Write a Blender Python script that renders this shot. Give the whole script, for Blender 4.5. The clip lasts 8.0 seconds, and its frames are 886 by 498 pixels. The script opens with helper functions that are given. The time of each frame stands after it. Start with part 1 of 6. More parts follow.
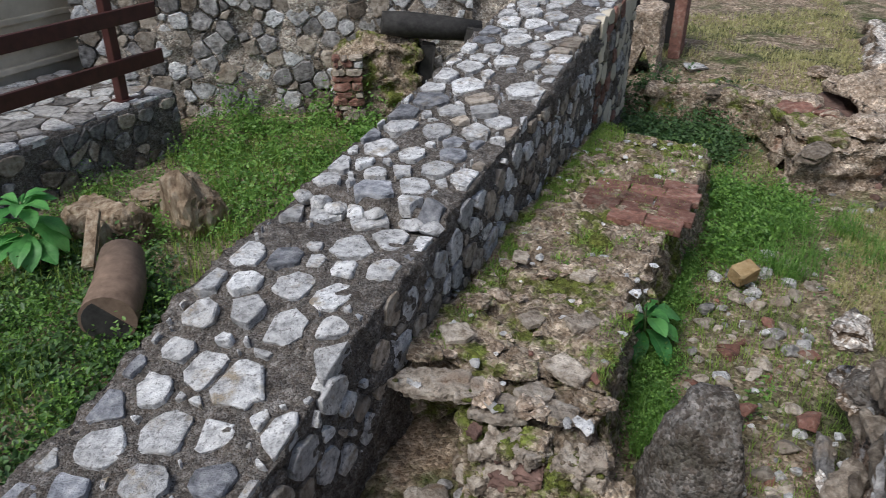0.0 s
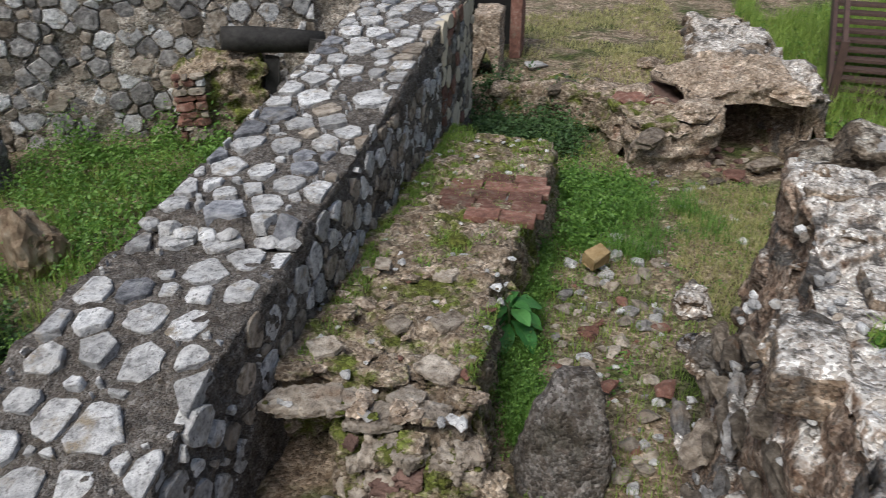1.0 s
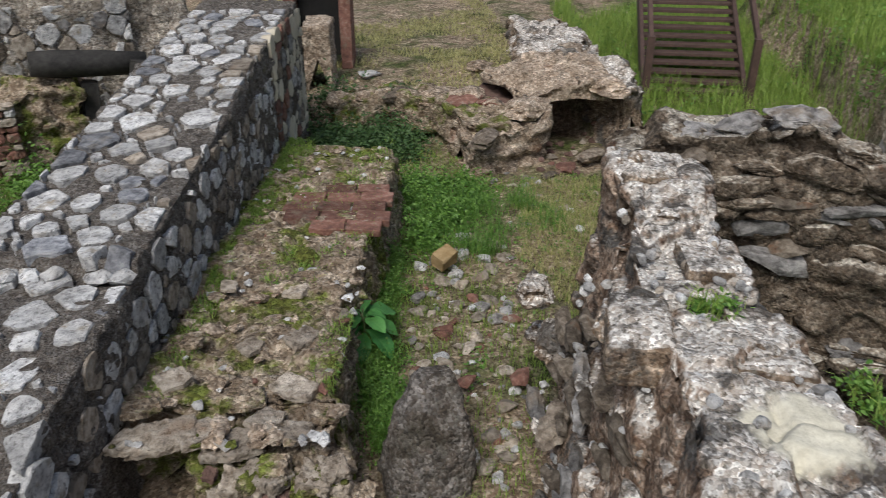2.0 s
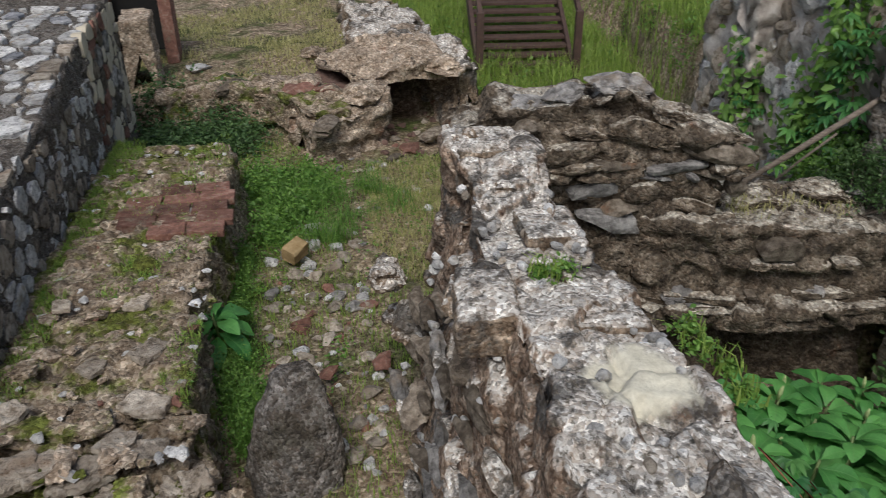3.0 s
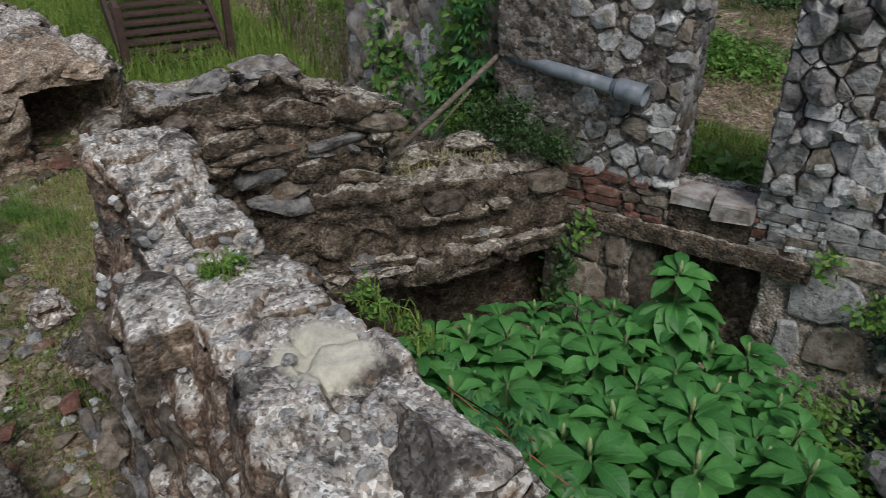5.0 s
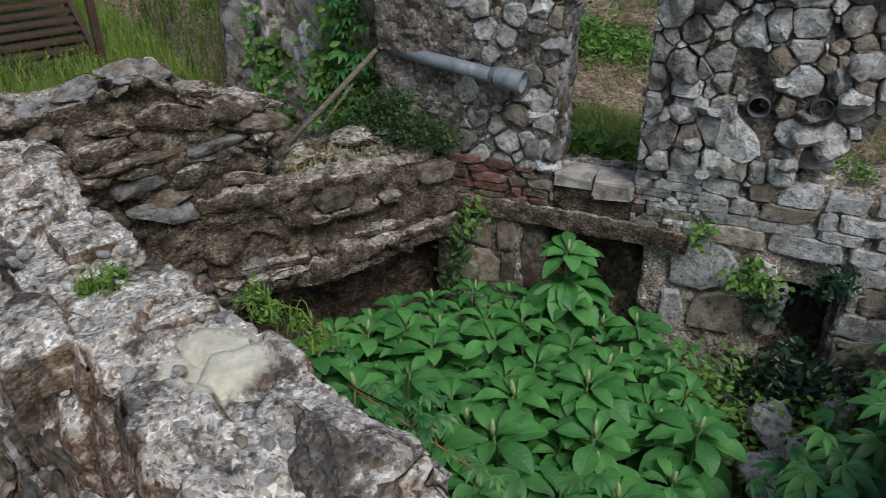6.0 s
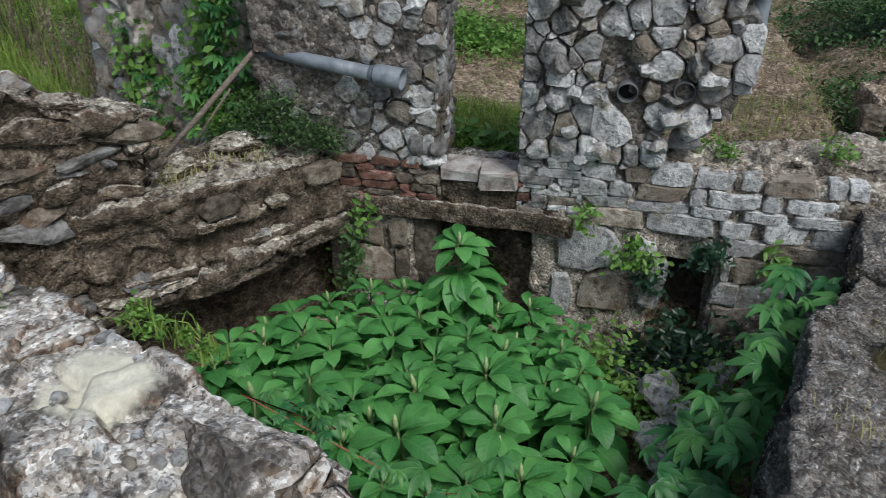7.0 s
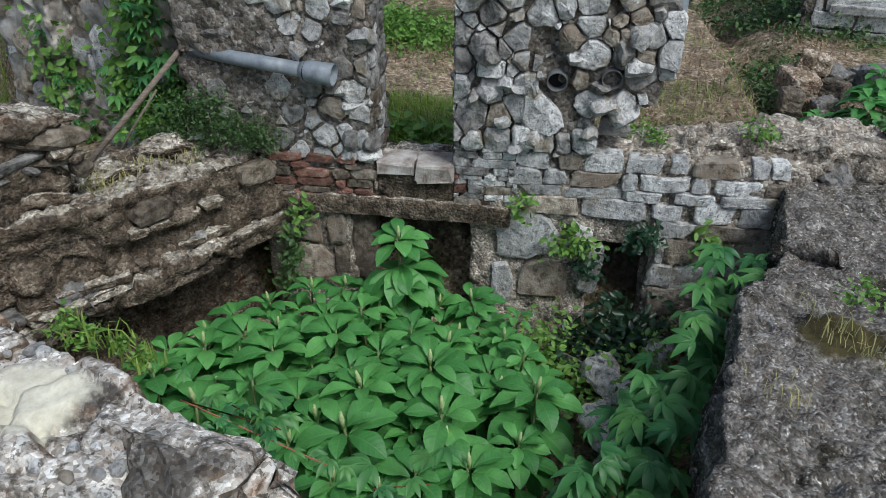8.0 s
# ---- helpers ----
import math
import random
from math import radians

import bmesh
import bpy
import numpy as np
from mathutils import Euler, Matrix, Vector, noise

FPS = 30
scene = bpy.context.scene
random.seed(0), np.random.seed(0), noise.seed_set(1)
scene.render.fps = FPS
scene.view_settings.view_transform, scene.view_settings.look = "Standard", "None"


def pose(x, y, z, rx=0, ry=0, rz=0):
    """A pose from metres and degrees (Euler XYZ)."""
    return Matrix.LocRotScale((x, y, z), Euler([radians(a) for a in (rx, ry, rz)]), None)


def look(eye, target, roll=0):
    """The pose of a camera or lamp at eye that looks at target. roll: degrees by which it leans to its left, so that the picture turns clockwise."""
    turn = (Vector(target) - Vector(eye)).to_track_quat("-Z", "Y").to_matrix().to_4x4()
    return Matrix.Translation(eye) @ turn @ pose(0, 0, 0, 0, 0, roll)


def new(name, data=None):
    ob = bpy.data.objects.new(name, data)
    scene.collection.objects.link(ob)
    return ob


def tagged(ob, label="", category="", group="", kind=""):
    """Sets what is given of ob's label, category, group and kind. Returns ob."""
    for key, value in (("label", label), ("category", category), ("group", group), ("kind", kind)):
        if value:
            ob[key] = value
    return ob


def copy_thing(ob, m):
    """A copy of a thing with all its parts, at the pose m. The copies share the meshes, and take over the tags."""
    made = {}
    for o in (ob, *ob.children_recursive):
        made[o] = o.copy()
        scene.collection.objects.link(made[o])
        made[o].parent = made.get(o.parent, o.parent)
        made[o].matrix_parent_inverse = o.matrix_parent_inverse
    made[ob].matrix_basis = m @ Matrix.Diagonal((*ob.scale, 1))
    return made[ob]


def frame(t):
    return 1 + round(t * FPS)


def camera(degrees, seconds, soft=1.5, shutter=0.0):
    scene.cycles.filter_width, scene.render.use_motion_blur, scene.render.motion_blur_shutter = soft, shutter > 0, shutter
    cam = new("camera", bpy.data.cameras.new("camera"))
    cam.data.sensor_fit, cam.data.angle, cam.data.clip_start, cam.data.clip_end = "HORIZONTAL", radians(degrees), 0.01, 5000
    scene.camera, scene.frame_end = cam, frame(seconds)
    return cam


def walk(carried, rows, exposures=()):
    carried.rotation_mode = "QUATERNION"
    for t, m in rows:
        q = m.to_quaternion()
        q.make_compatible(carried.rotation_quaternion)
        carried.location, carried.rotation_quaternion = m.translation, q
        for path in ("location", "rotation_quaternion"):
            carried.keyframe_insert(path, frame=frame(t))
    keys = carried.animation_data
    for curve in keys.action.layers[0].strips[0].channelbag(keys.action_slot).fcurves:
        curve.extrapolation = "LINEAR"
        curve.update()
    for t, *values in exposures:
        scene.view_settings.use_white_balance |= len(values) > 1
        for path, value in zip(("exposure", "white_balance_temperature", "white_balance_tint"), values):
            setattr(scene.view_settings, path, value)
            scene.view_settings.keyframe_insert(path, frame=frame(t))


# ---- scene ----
cam = camera(60.3, 8.0, soft=0.5, shutter=0.3)
METRES, EYE, TILT, LEAN, TURN = 0.5, 3.15, -29.0, -0.5, 0.0
ROWS = [
    (0.0, 0.0, 0.0, 0.0, 0.0, 0.0, -0.0),
    (0.5, 0.0586, -0.0049, 0.0007, -4.04, 0.11, 2.54),
    (1.0, 0.1338, -0.0362, -0.0079, -9.65, 0.09, 5.77),
    (1.5, 0.1844, -0.0799, -0.0203, -15.02, 0.0, 8.57),
    (3.0, 0.3744, -0.1359, -0.0595, -31.65, -4.78, 17.02),
    (3.5, 0.4481, -0.1615, -0.0864, -36.97, -6.97, 19.45),
    (4.0, 0.5245, -0.2151, -0.1251, -44.09, -9.63, 22.04),
    (4.5, 0.5705, -0.2651, -0.1514, -50.93, -12.35, 23.75),
    (5.0, 0.595, -0.314, -0.1722, -56.64, -15.05, 24.98),
    (6.5, 0.6111, -0.4654, -0.2296, -70.59, -21.88, 27.63),
    (7.0, 0.599, -0.519, -0.2496, -75.51, -24.23, 28.06),
    (7.5, 0.589, -0.5445, -0.2562, -79.07, -26.06, 28.24),
    (8.0, 0.5817, -0.559, -0.2663, -81.21, -27.38, 28.55),
]
walk(cam, [(t, pose(0, 0, EYE, TILT, LEAN, TURN) @ pose(METRES * x, METRES * y, METRES * z, 90 + pitch, roll, yaw)) for t, x, y, z, yaw, pitch, roll in ROWS],
     [(0.0, 0.02, 6200, 10), (1.5, -0.06, 6500, 9), (3.0, -0.28, 6500, 9), (4.5, -0.62, 6400, 9), (5.2, -0.6, 6300, 9), (6.5, -0.32, 6200, 7), (8.0, -0.02, 6050, 5)])

# ---- world, sun, exposure ----
world = bpy.data.worlds.new("world")
scene.world = world
world.use_nodes = True
sky = world.node_tree.nodes.new("ShaderNodeTexSky")
sky.sky_type, sky.sun_disc = "NISHITA", False
SUN_EL, SUN_AZ = 54.0, 224.0
sky.sun_elevation, sky.sun_rotation = radians(SUN_EL), radians(SUN_AZ)
sky.air_density, sky.dust_density, sky.ozone_density = 1.0, 3.0, 1.0
haze = world.node_tree.nodes.new("ShaderNodeHueSaturation")
haze.inputs["Saturation"].default_value = 0.9
world.node_tree.links.new(sky.outputs[0], haze.inputs["Color"])
world.node_tree.links.new(haze.outputs[0], world.node_tree.nodes["Background"].inputs[0])
world.node_tree.nodes["Background"].inputs[1].default_value = 0.112
lamp = bpy.data.lights.new("sun", "SUN")
lamp.energy, lamp.angle, lamp.color = 2.2, radians(24), (1.0, 0.985, 0.96)
sun = new("sun", lamp)
sun.matrix_world = look((0, 0, 30), (-math.sin(radians(SUN_AZ)) * 15, -math.cos(radians(SUN_AZ)) * 15, 30 - 15 * math.tan(radians(SUN_EL))))


# ---- number tools ----
def hash3(i, j, k, s):
    n = (i * 374761393 + j * 668265263 + k * 2147483647 + s * 974634777) & 0xFFFFFFFF
    n = ((n ^ (n >> 13)) * 1274126177) & 0xFFFFFFFF
    n = ((n ^ (n >> 16)) * 2246822519) & 0xFFFFFFFF
    return ((n ^ (n >> 15)) & 0xFFFFFF) / 16777215.0


def vnoise(p, s=0):
    """Smooth value noise of points (n, 3), in -1..1."""
    q = np.floor(p).astype(np.int64)
    f = p - q
    f = f * f * (3 - 2 * f)
    out = np.zeros(len(p))
    for a in (0, 1):
        for b in (0, 1):
            for c in (0, 1):
                w = (f[:, 0] if a else 1 - f[:, 0]) * (f[:, 1] if b else 1 - f[:, 1]) * (f[:, 2] if c else 1 - f[:, 2])
                out += w * hash3(q[:, 0] + a, q[:, 1] + b, q[:, 2] + c, s)
    return out * 2 - 1


def fbm(p, s=0, octaves=4):
    out, amp = np.zeros(len(p)), 1.0
    for o in range(octaves):
        out += amp * vnoise(p * 2.03 ** o + 17.3 * o, s + o)
        amp *= 0.5
    return out


def worley(p, s=0):
    """Distance to the nearest and second nearest cell point, and the nearest cell's random value."""
    q = np.floor(p).astype(np.int64)
    d1, d2, v = np.full(len(p), 9.0), np.full(len(p), 9.0), np.zeros(len(p))
    for a in (-1, 0, 1):
        for b in (-1, 0, 1):
            for c in (-1, 0, 1):
                i, j, k = q[:, 0] + a, q[:, 1] + b, q[:, 2] + c
                c0 = np.stack([i + hash3(i, j, k, s), j + hash3(i, j, k, s + 1), k + hash3(i, j, k, s + 2)], 1)
                d = np.linalg.norm(p - c0, axis=1)
                near = d < d1
                d2 = np.where(near, d1, np.minimum(d2, d))
                v = np.where(near, hash3(i, j, k, s + 3), v)
                d1 = np.where(near, d, d1)
    return d1, d2, v


def step(a, b, x):
    t = np.clip((x - a) / (b - a), 0, 1)
    return t * t * (3 - 2 * t)


# ---- materials ----
def nodes_of(name):
    m = bpy.data.materials.new(name)
    m.use_nodes = True
    return m, m.node_tree.nodes, m.node_tree.links, m.node_tree.nodes["Principled BSDF"]


def tex(nt, ln, kind, scale, source, detail=6.0, rough=0.6, stretch=None):
    n = nt.new(kind)
    n.inputs["Scale"].default_value = scale
    if kind == "ShaderNodeTexNoise":
        n.inputs["Detail"].default_value, n.inputs["Roughness"].default_value = detail, rough
    if stretch:
        mp = nt.new("ShaderNodeMapping")
        mp.inputs["Scale"].default_value = stretch
        ln.new(source, mp.inputs[0])
        source = mp.outputs[0]
    ln.new(source, n.inputs["Vector"])
    return n


def ramp(nt, ln, fac, stops):
    r = nt.new("ShaderNodeValToRGB")
    el = r.color_ramp.elements
    while len(el) < len(stops):
        el.new(0.5)
    for e, (at, c) in zip(el, stops):
        e.position, e.color = at, (*c, 1)
    ln.new(fac, r.inputs[0])
    return r.outputs[0]


def mix(nt, ln, kind, fac, a, b):
    n = nt.new("ShaderNodeMix")
    n.data_type, n.blend_type = "RGBA", kind
    for key, value in ((0, fac), (6, a), (7, b)):
        if isinstance(value, (int, float)):
            n.inputs[key].default_value = value
        elif isinstance(value, tuple):
            n.inputs[key].default_value = (*value, 1)
        else:
            ln.new(value, n.inputs[key])
    return n.outputs[2]


def rock(name, stops, scale=9.0, bump=0.6, rough=0.92, vary=0.35, stain=None, stain_at=(0.52, 0.66), stain_scale=3.0, speck=None, pits=60.0, stretch=None, up=None, pebble=None, patch=None):
    """Stone, mortar, earth: grain at two scales, stains with a shape of their own, a random tone per piece."""
    m, nt, ln, bsdf = nodes_of(name)
    pos = nt.new("ShaderNodeNewGeometry").outputs["Position"]
    grain = tex(nt, ln, "ShaderNodeTexNoise", scale, pos, 8, 0.68, stretch)
    col = ramp(nt, ln, grain.outputs["Fac"], stops)
    big = tex(nt, ln, "ShaderNodeTexNoise", scale * 0.22, pos, 3, 0.5)
    col = mix(nt, ln, "MULTIPLY", 0.55, col, ramp(nt, ln, big.outputs["Fac"], [(0.3, (0.5, 0.48, 0.45)), (0.7, (1.2, 1.2, 1.2))]))
    info = nt.new("ShaderNodeObjectInfo")
    tone = nt.new("ShaderNodeMapRange")
    tone.inputs["To Min"].default_value, tone.inputs["To Max"].default_value = 1 - vary, 1 + vary * 0.7
    ln.new(info.outputs["Random"], tone.inputs["Value"])
    col = mix(nt, ln, "MULTIPLY", 1.0, col, tone.outputs[0])
    if up:
        # a paler tone, broken up by noise, on faces that look upwards
        sep = nt.new("ShaderNodeSeparateXYZ")
        ln.new(nt.new("ShaderNodeNewGeometry").outputs["Normal"], sep.inputs[0])
        s = tex(nt, ln, "ShaderNodeTexNoise", 4.5, pos, 8, 0.72)
        a = nt.new("ShaderNodeMath")
        a.operation = "MULTIPLY"
        ln.new(sep.outputs[2], a.inputs[0]), ln.new(s.outputs["Fac"], a.inputs[1])
        f = ramp(nt, ln, a.outputs[0], [(up[1], (0, 0, 0)), (up[1] + 0.12, (1, 1, 1))])
        col = mix(nt, ln, "MIX", f, col, up[0])
    if stain:
        s = tex(nt, ln, "ShaderNodeTexNoise", stain_scale, pos, 9, 0.7)
        f = ramp(nt, ln, s.outputs["Fac"], [(stain_at[0], (0, 0, 0)), (stain_at[1], (1, 1, 1))])
        col = mix(nt, ln, "MIX", f, col, stain)
    if speck:
        s = tex(nt, ln, "ShaderNodeTexNoise", 38.0, pos, 4, 0.7)
        f = ramp(nt, ln, s.outputs["Fac"], [(0.56, (0, 0, 0)), (0.64, (1, 1, 1))])
        col = mix(nt, ln, "MIX", f, col, speck)
    lumps = None
    if pebble:
        # gravel bound in the mass: a tone and a bump per pebble, at two sizes
        warp = mix(nt, ln, "ADD", 0.006, pos, grain.outputs["Color"])
        for k, strength in ((pebble, 0.68), (pebble * 0.3, 0.42)):
            v = nt.new("ShaderNodeTexVoronoi")
            v.inputs["Scale"].default_value = k
            ln.new(warp, v.inputs["Vector"])
            sep = nt.new("ShaderNodeSeparateColor")
            ln.new(v.outputs["Color"], sep.inputs[0])
            col = mix(nt, ln, "MULTIPLY", strength, col, ramp(nt, ln, sep.outputs[0], [(0.0, (0.26, 0.24, 0.22)), (0.3, (0.78, 0.66, 0.55)), (0.62, (1.0, 0.98, 0.95)), (1.0, (1.85, 1.82, 1.78))]))
            h = nt.new("ShaderNodeMath")
            h.operation = "MULTIPLY_ADD"
            h.inputs[1].default_value = -0.4
            ln.new(v.outputs["Distance"], h.inputs[0])
            if lumps:
                ln.new(lumps, h.inputs[2])
            else:
                h.inputs[2].default_value = 1.0
            lumps = h.outputs[0]
    if patch:
        # a worn patch of another mortar with a ragged edge
        (px, py, pz), radius, tone = patch
        wob = tex(nt, ln, "ShaderNodeTexNoise", 7.0, pos, 5, 0.6)
        off = nt.new("ShaderNodeVectorMath")
        off.operation = "DISTANCE"
        off.inputs[1].default_value = (px, py, pz)
        ln.new(pos, off.inputs[0])
        k = nt.new("ShaderNodeMath")
        k.operation = "MULTIPLY_ADD"
        k.inputs[1].default_value = 0.24
        ln.new(wob.outputs["Fac"], k.inputs[0]), ln.new(off.outputs["Value"], k.inputs[2])
        worn = ramp(nt, ln, k.outputs[0], [(radius + 0.1, (1, 1, 1)), (radius + 0.16, (0, 0, 0))])
        col = mix(nt, ln, "MIX", worn, col, mix(nt, ln, "MULTIPLY", 0.6, tone, ramp(nt, ln, grain.outputs["Fac"], [(0.35, (0.62, 0.6, 0.56)), (0.6, (1.1, 1.1, 1.1))])))
    ln.new(col, bsdf.inputs["Base Color"])
    bsdf.inputs["Roughness"].default_value = rough
    bsdf.inputs["Specular IOR Level"].default_value = 0.25
    fine = tex(nt, ln, "ShaderNodeTexNoise", pits, pos, 5, 0.7, stretch)
    add = nt.new("ShaderNodeMath")
    add.operation = "MULTIPLY_ADD"
    add.inputs[1].default_value = 0.35
    ln.new(fine.outputs["Fac"], add.inputs[0]), ln.new(grain.outputs["Fac"], add.inputs[2])
    b = nt.new("ShaderNodeBump")
    b.inputs["Strength"].default_value, b.inputs["Distance"].default_value = bump, 0.03
    height = add.outputs[0]
    if lumps:
        both = nt.new("ShaderNodeMath")
        ln.new(height, both.inputs[0]), ln.new(lumps, both.inputs[1])
        height = both.outputs[0]
    if patch:
        # the patch is trowelled smooth
        calm = nt.new("ShaderNodeMapRange")
        calm.inputs["To Min"].default_value, calm.inputs["To Max"].default_value = bump, bump * 0.45
        ln.new(worn, calm.inputs["Value"]), ln.new(calm.outputs[0], b.inputs["Strength"])
    ln.new(height, b.inputs["Height"]), ln.new(b.outputs[0], bsdf.inputs["Normal"])
    return m


def leafy(name, a, b, gloss=0.5, through_light=0.25, islands=True, vein=0.0):
    """Leaves and blades: a tone per leaf, some light through."""
    m, nt, ln, bsdf = nodes_of(name)
    src = nt.new("ShaderNodeNewGeometry").outputs["Random Per Island"] if islands else nt.new("ShaderNodeObjectInfo").outputs["Random"]
    col = ramp(nt, ln, src, [(0.0, a), (1.0, b)])
    pos = nt.new("ShaderNodeNewGeometry").outputs["Position"]
    n = tex(nt, ln, "ShaderNodeTexNoise", 14.0, pos, 4, 0.6)
    col = mix(nt, ln, "MULTIPLY", 0.5, col, ramp(nt, ln, n.outputs["Fac"], [(0.3, (0.6, 0.62, 0.6)), (0.7, (1.25, 1.25, 1.1))]))
    if vein:
        # a pale midrib and side veins, with the blade quilted between them
        loc = nt.new("ShaderNodeTexCoord").outputs["Object"]
        sep = nt.new("ShaderNodeSeparateXYZ")
        ln.new(loc, sep.inputs[0])

        def sums(op, x, y):
            q = nt.new("ShaderNodeMath")
            q.operation = op
            for key, value in ((0, x), (1, y)):
                if isinstance(value, (int, float)):
                    q.inputs[key].default_value = value
                else:
                    ln.new(value, q.inputs[key])
            return q.outputs[0]
        across = sums("ABSOLUTE", sep.outputs[1], 0.0)
        wave = sums("SINE", sums("MULTIPLY", sums("SUBTRACT", sep.outputs[0], sums("MULTIPLY", across, 0.7)), 52.0), 0.0)
        rib = ramp(nt, ln, across, [(0.008, (1, 1, 1)), (0.022, (0, 0, 0))])
        side = ramp(nt, ln, wave, [(0.8, (0, 0, 0)), (0.98, (0.55, 0.55, 0.55))])
        col = mix(nt, ln, "MIX", sums("MULTIPLY", mix(nt, ln, "LIGHTEN", 1.0, rib, side), vein), col, (0.24, 0.42, 0.16))
        bp = nt.new("ShaderNodeBump")
        bp.inputs["Strength"].default_value, bp.inputs["Distance"].default_value = 0.22, 0.005
        ln.new(sums("SUBTRACT", sums("MULTIPLY", wave, -0.3), rib), bp.inputs["Height"]), ln.new(bp.outputs[0], bsdf.inputs["Normal"])
    ln.new(col, bsdf.inputs["Base Color"])
    bsdf.inputs["Roughness"].default_value = gloss
    tr = nt.new("ShaderNodeBsdfTranslucent")
    ln.new(col, tr.inputs[0])
    mx = nt.new("ShaderNodeMixShader")
    mx.inputs[0].default_value = through_light
    ln.new(bsdf.outputs[0], mx.inputs[1]), ln.new(tr.outputs[0], mx.inputs[2])
    ln.new(mx.outputs[0], nt["Material Output"].inputs[0])
    return m


def plain(name, a, b, rough=0.6, metal=0.0, scale=20.0, stretch=None, bump=0.2):
    m, nt, ln, bsdf = nodes_of(name)
    tc = nt.new("ShaderNodeTexCoord").outputs["Object"]
    n = tex(nt, ln, "ShaderNodeTexNoise", scale, tc, 7, 0.65, stretch)
    ln.new(ramp(nt, ln, n.outputs["Fac"], [(0.3, a), (0.7, b)]), bsdf.inputs["Base Color"])
    bsdf.inputs["Roughness"].default_value, bsdf.inputs["Metallic"].default_value = rough, metal
    bp = nt.new("ShaderNodeBump")
    bp.inputs["Strength"].default_value, bp.inputs["Distance"].default_value = bump, 0.01
    ln.new(n.outputs["Fac"], bp.inputs["Height"]), ln.new(bp.outputs[0], bsdf.inputs["Normal"])
    return m


MORTAR = rock("mortar", [(0.3, (0.11, 0.104, 0.098)), (0.7, (0.3, 0.285, 0.27))], 18, 1.0, vary=0.05, stain=(0.075, 0.07, 0.065), stain_at=(0.54, 0.68), stain_scale=4.0, pits=90, pebble=110)
WHITE_STONE = rock("pale_limestone", [(0.34, (0.27, 0.266, 0.265)), (0.45, (0.6, 0.597, 0.595)), (0.6, (0.86, 0.855, 0.84))], 18, 1.0, vary=0.3, stain=(0.36, 0.3, 0.22), stain_at=(0.55, 0.66), stain_scale=5.0, speck=(0.25, 0.24, 0.23))
BLUE_STONE = rock("blue_grey_limestone", [(0.34, (0.15, 0.155, 0.17)), (0.48, (0.33, 0.34, 0.37)), (0.66, (0.6, 0.605, 0.62))], 15, 1.0, vary=0.35, stain=(0.3, 0.26, 0.2), stain_at=(0.57, 0.7), stain_scale=2.4)
GREY_STONE = rock("grey_stone", [(0.34, (0.1, 0.094, 0.088)), (0.48, (0.29, 0.278, 0.268)), (0.66, (0.55, 0.53, 0.51))], 16, 1.0, vary=0.4, stain=(0.3, 0.23, 0.16), stain_at=(0.56, 0.74), stain_scale=2.5)
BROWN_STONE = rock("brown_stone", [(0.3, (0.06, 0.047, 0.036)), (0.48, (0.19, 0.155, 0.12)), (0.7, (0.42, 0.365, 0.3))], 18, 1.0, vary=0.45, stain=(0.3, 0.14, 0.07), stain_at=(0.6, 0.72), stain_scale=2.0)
ERODED = rock("eroded_masonry", [(0.32, (0.085, 0.06, 0.047)), (0.48, (0.22, 0.172, 0.128)), (0.66, (0.45, 0.38, 0.31))], 20, 0.5, vary=0.2, stain=(0.12, 0.114, 0.107), stain_at=(0.5, 0.57), stain_scale=2.3, speck=(0.15, 0.14, 0.12), pits=90, up=((0.58, 0.57, 0.55), 0.29), pebble=70)
ERODED_LIME = rock("eroded_masonry_with_lime", [(0.32, (0.1, 0.066, 0.05)), (0.46, (0.29, 0.21, 0.16)), (0.64, (0.56, 0.47, 0.39))], 20, 0.5, vary=0.2, stain=(0.1, 0.097, 0.094), stain_at=(0.53, 0.6), stain_scale=3.4, speck=(0.15, 0.14, 0.12), pits=90, up=((0.58, 0.57, 0.55), 0.29), pebble=70, patch=((1.87, 1.2, 1.56), 0.165, (0.68, 0.645, 0.53)))
LIGHT_MORTAR = rock("light_mortar", [(0.3, (0.26, 0.235, 0.205)), (0.5, (0.48, 0.45, 0.405)), (0.7, (0.68, 0.645, 0.59))], 14, 1.0, vary=0.05, stain=(0.17, 0.15, 0.125), stain_at=(0.58, 0.67), pits=70, pebble=60)
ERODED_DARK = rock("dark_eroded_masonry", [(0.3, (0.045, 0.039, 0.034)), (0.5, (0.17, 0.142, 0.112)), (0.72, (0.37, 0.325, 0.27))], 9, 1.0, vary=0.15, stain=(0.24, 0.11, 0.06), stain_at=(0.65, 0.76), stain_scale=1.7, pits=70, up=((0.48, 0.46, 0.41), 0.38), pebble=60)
PIER_MORTAR = rock("grey_pier_mortar", [(0.3, (0.11, 0.1, 0.092)), (0.5, (0.26, 0.248, 0.232)), (0.7, (0.44, 0.42, 0.395))], 14, 1.0, vary=0.05, stain=(0.09, 0.08, 0.07), stain_at=(0.55, 0.66), pits=70, pebble=42)
LICHEN = rock("lichen_grey_rock", [(0.3, (0.1, 0.096, 0.092)), (0.5, (0.25, 0.242, 0.232)), (0.72, (0.46, 0.45, 0.435))], 10, 1.0, vary=0.1, stain=(0.05, 0.046, 0.034), stain_at=(0.5, 0.58), stain_scale=2.2, pits=110, pebble=75, speck=(0.5, 0.49, 0.465), patch=((3.2, -1.72, 1.08), 0.16, (0.075, 0.062, 0.026)))
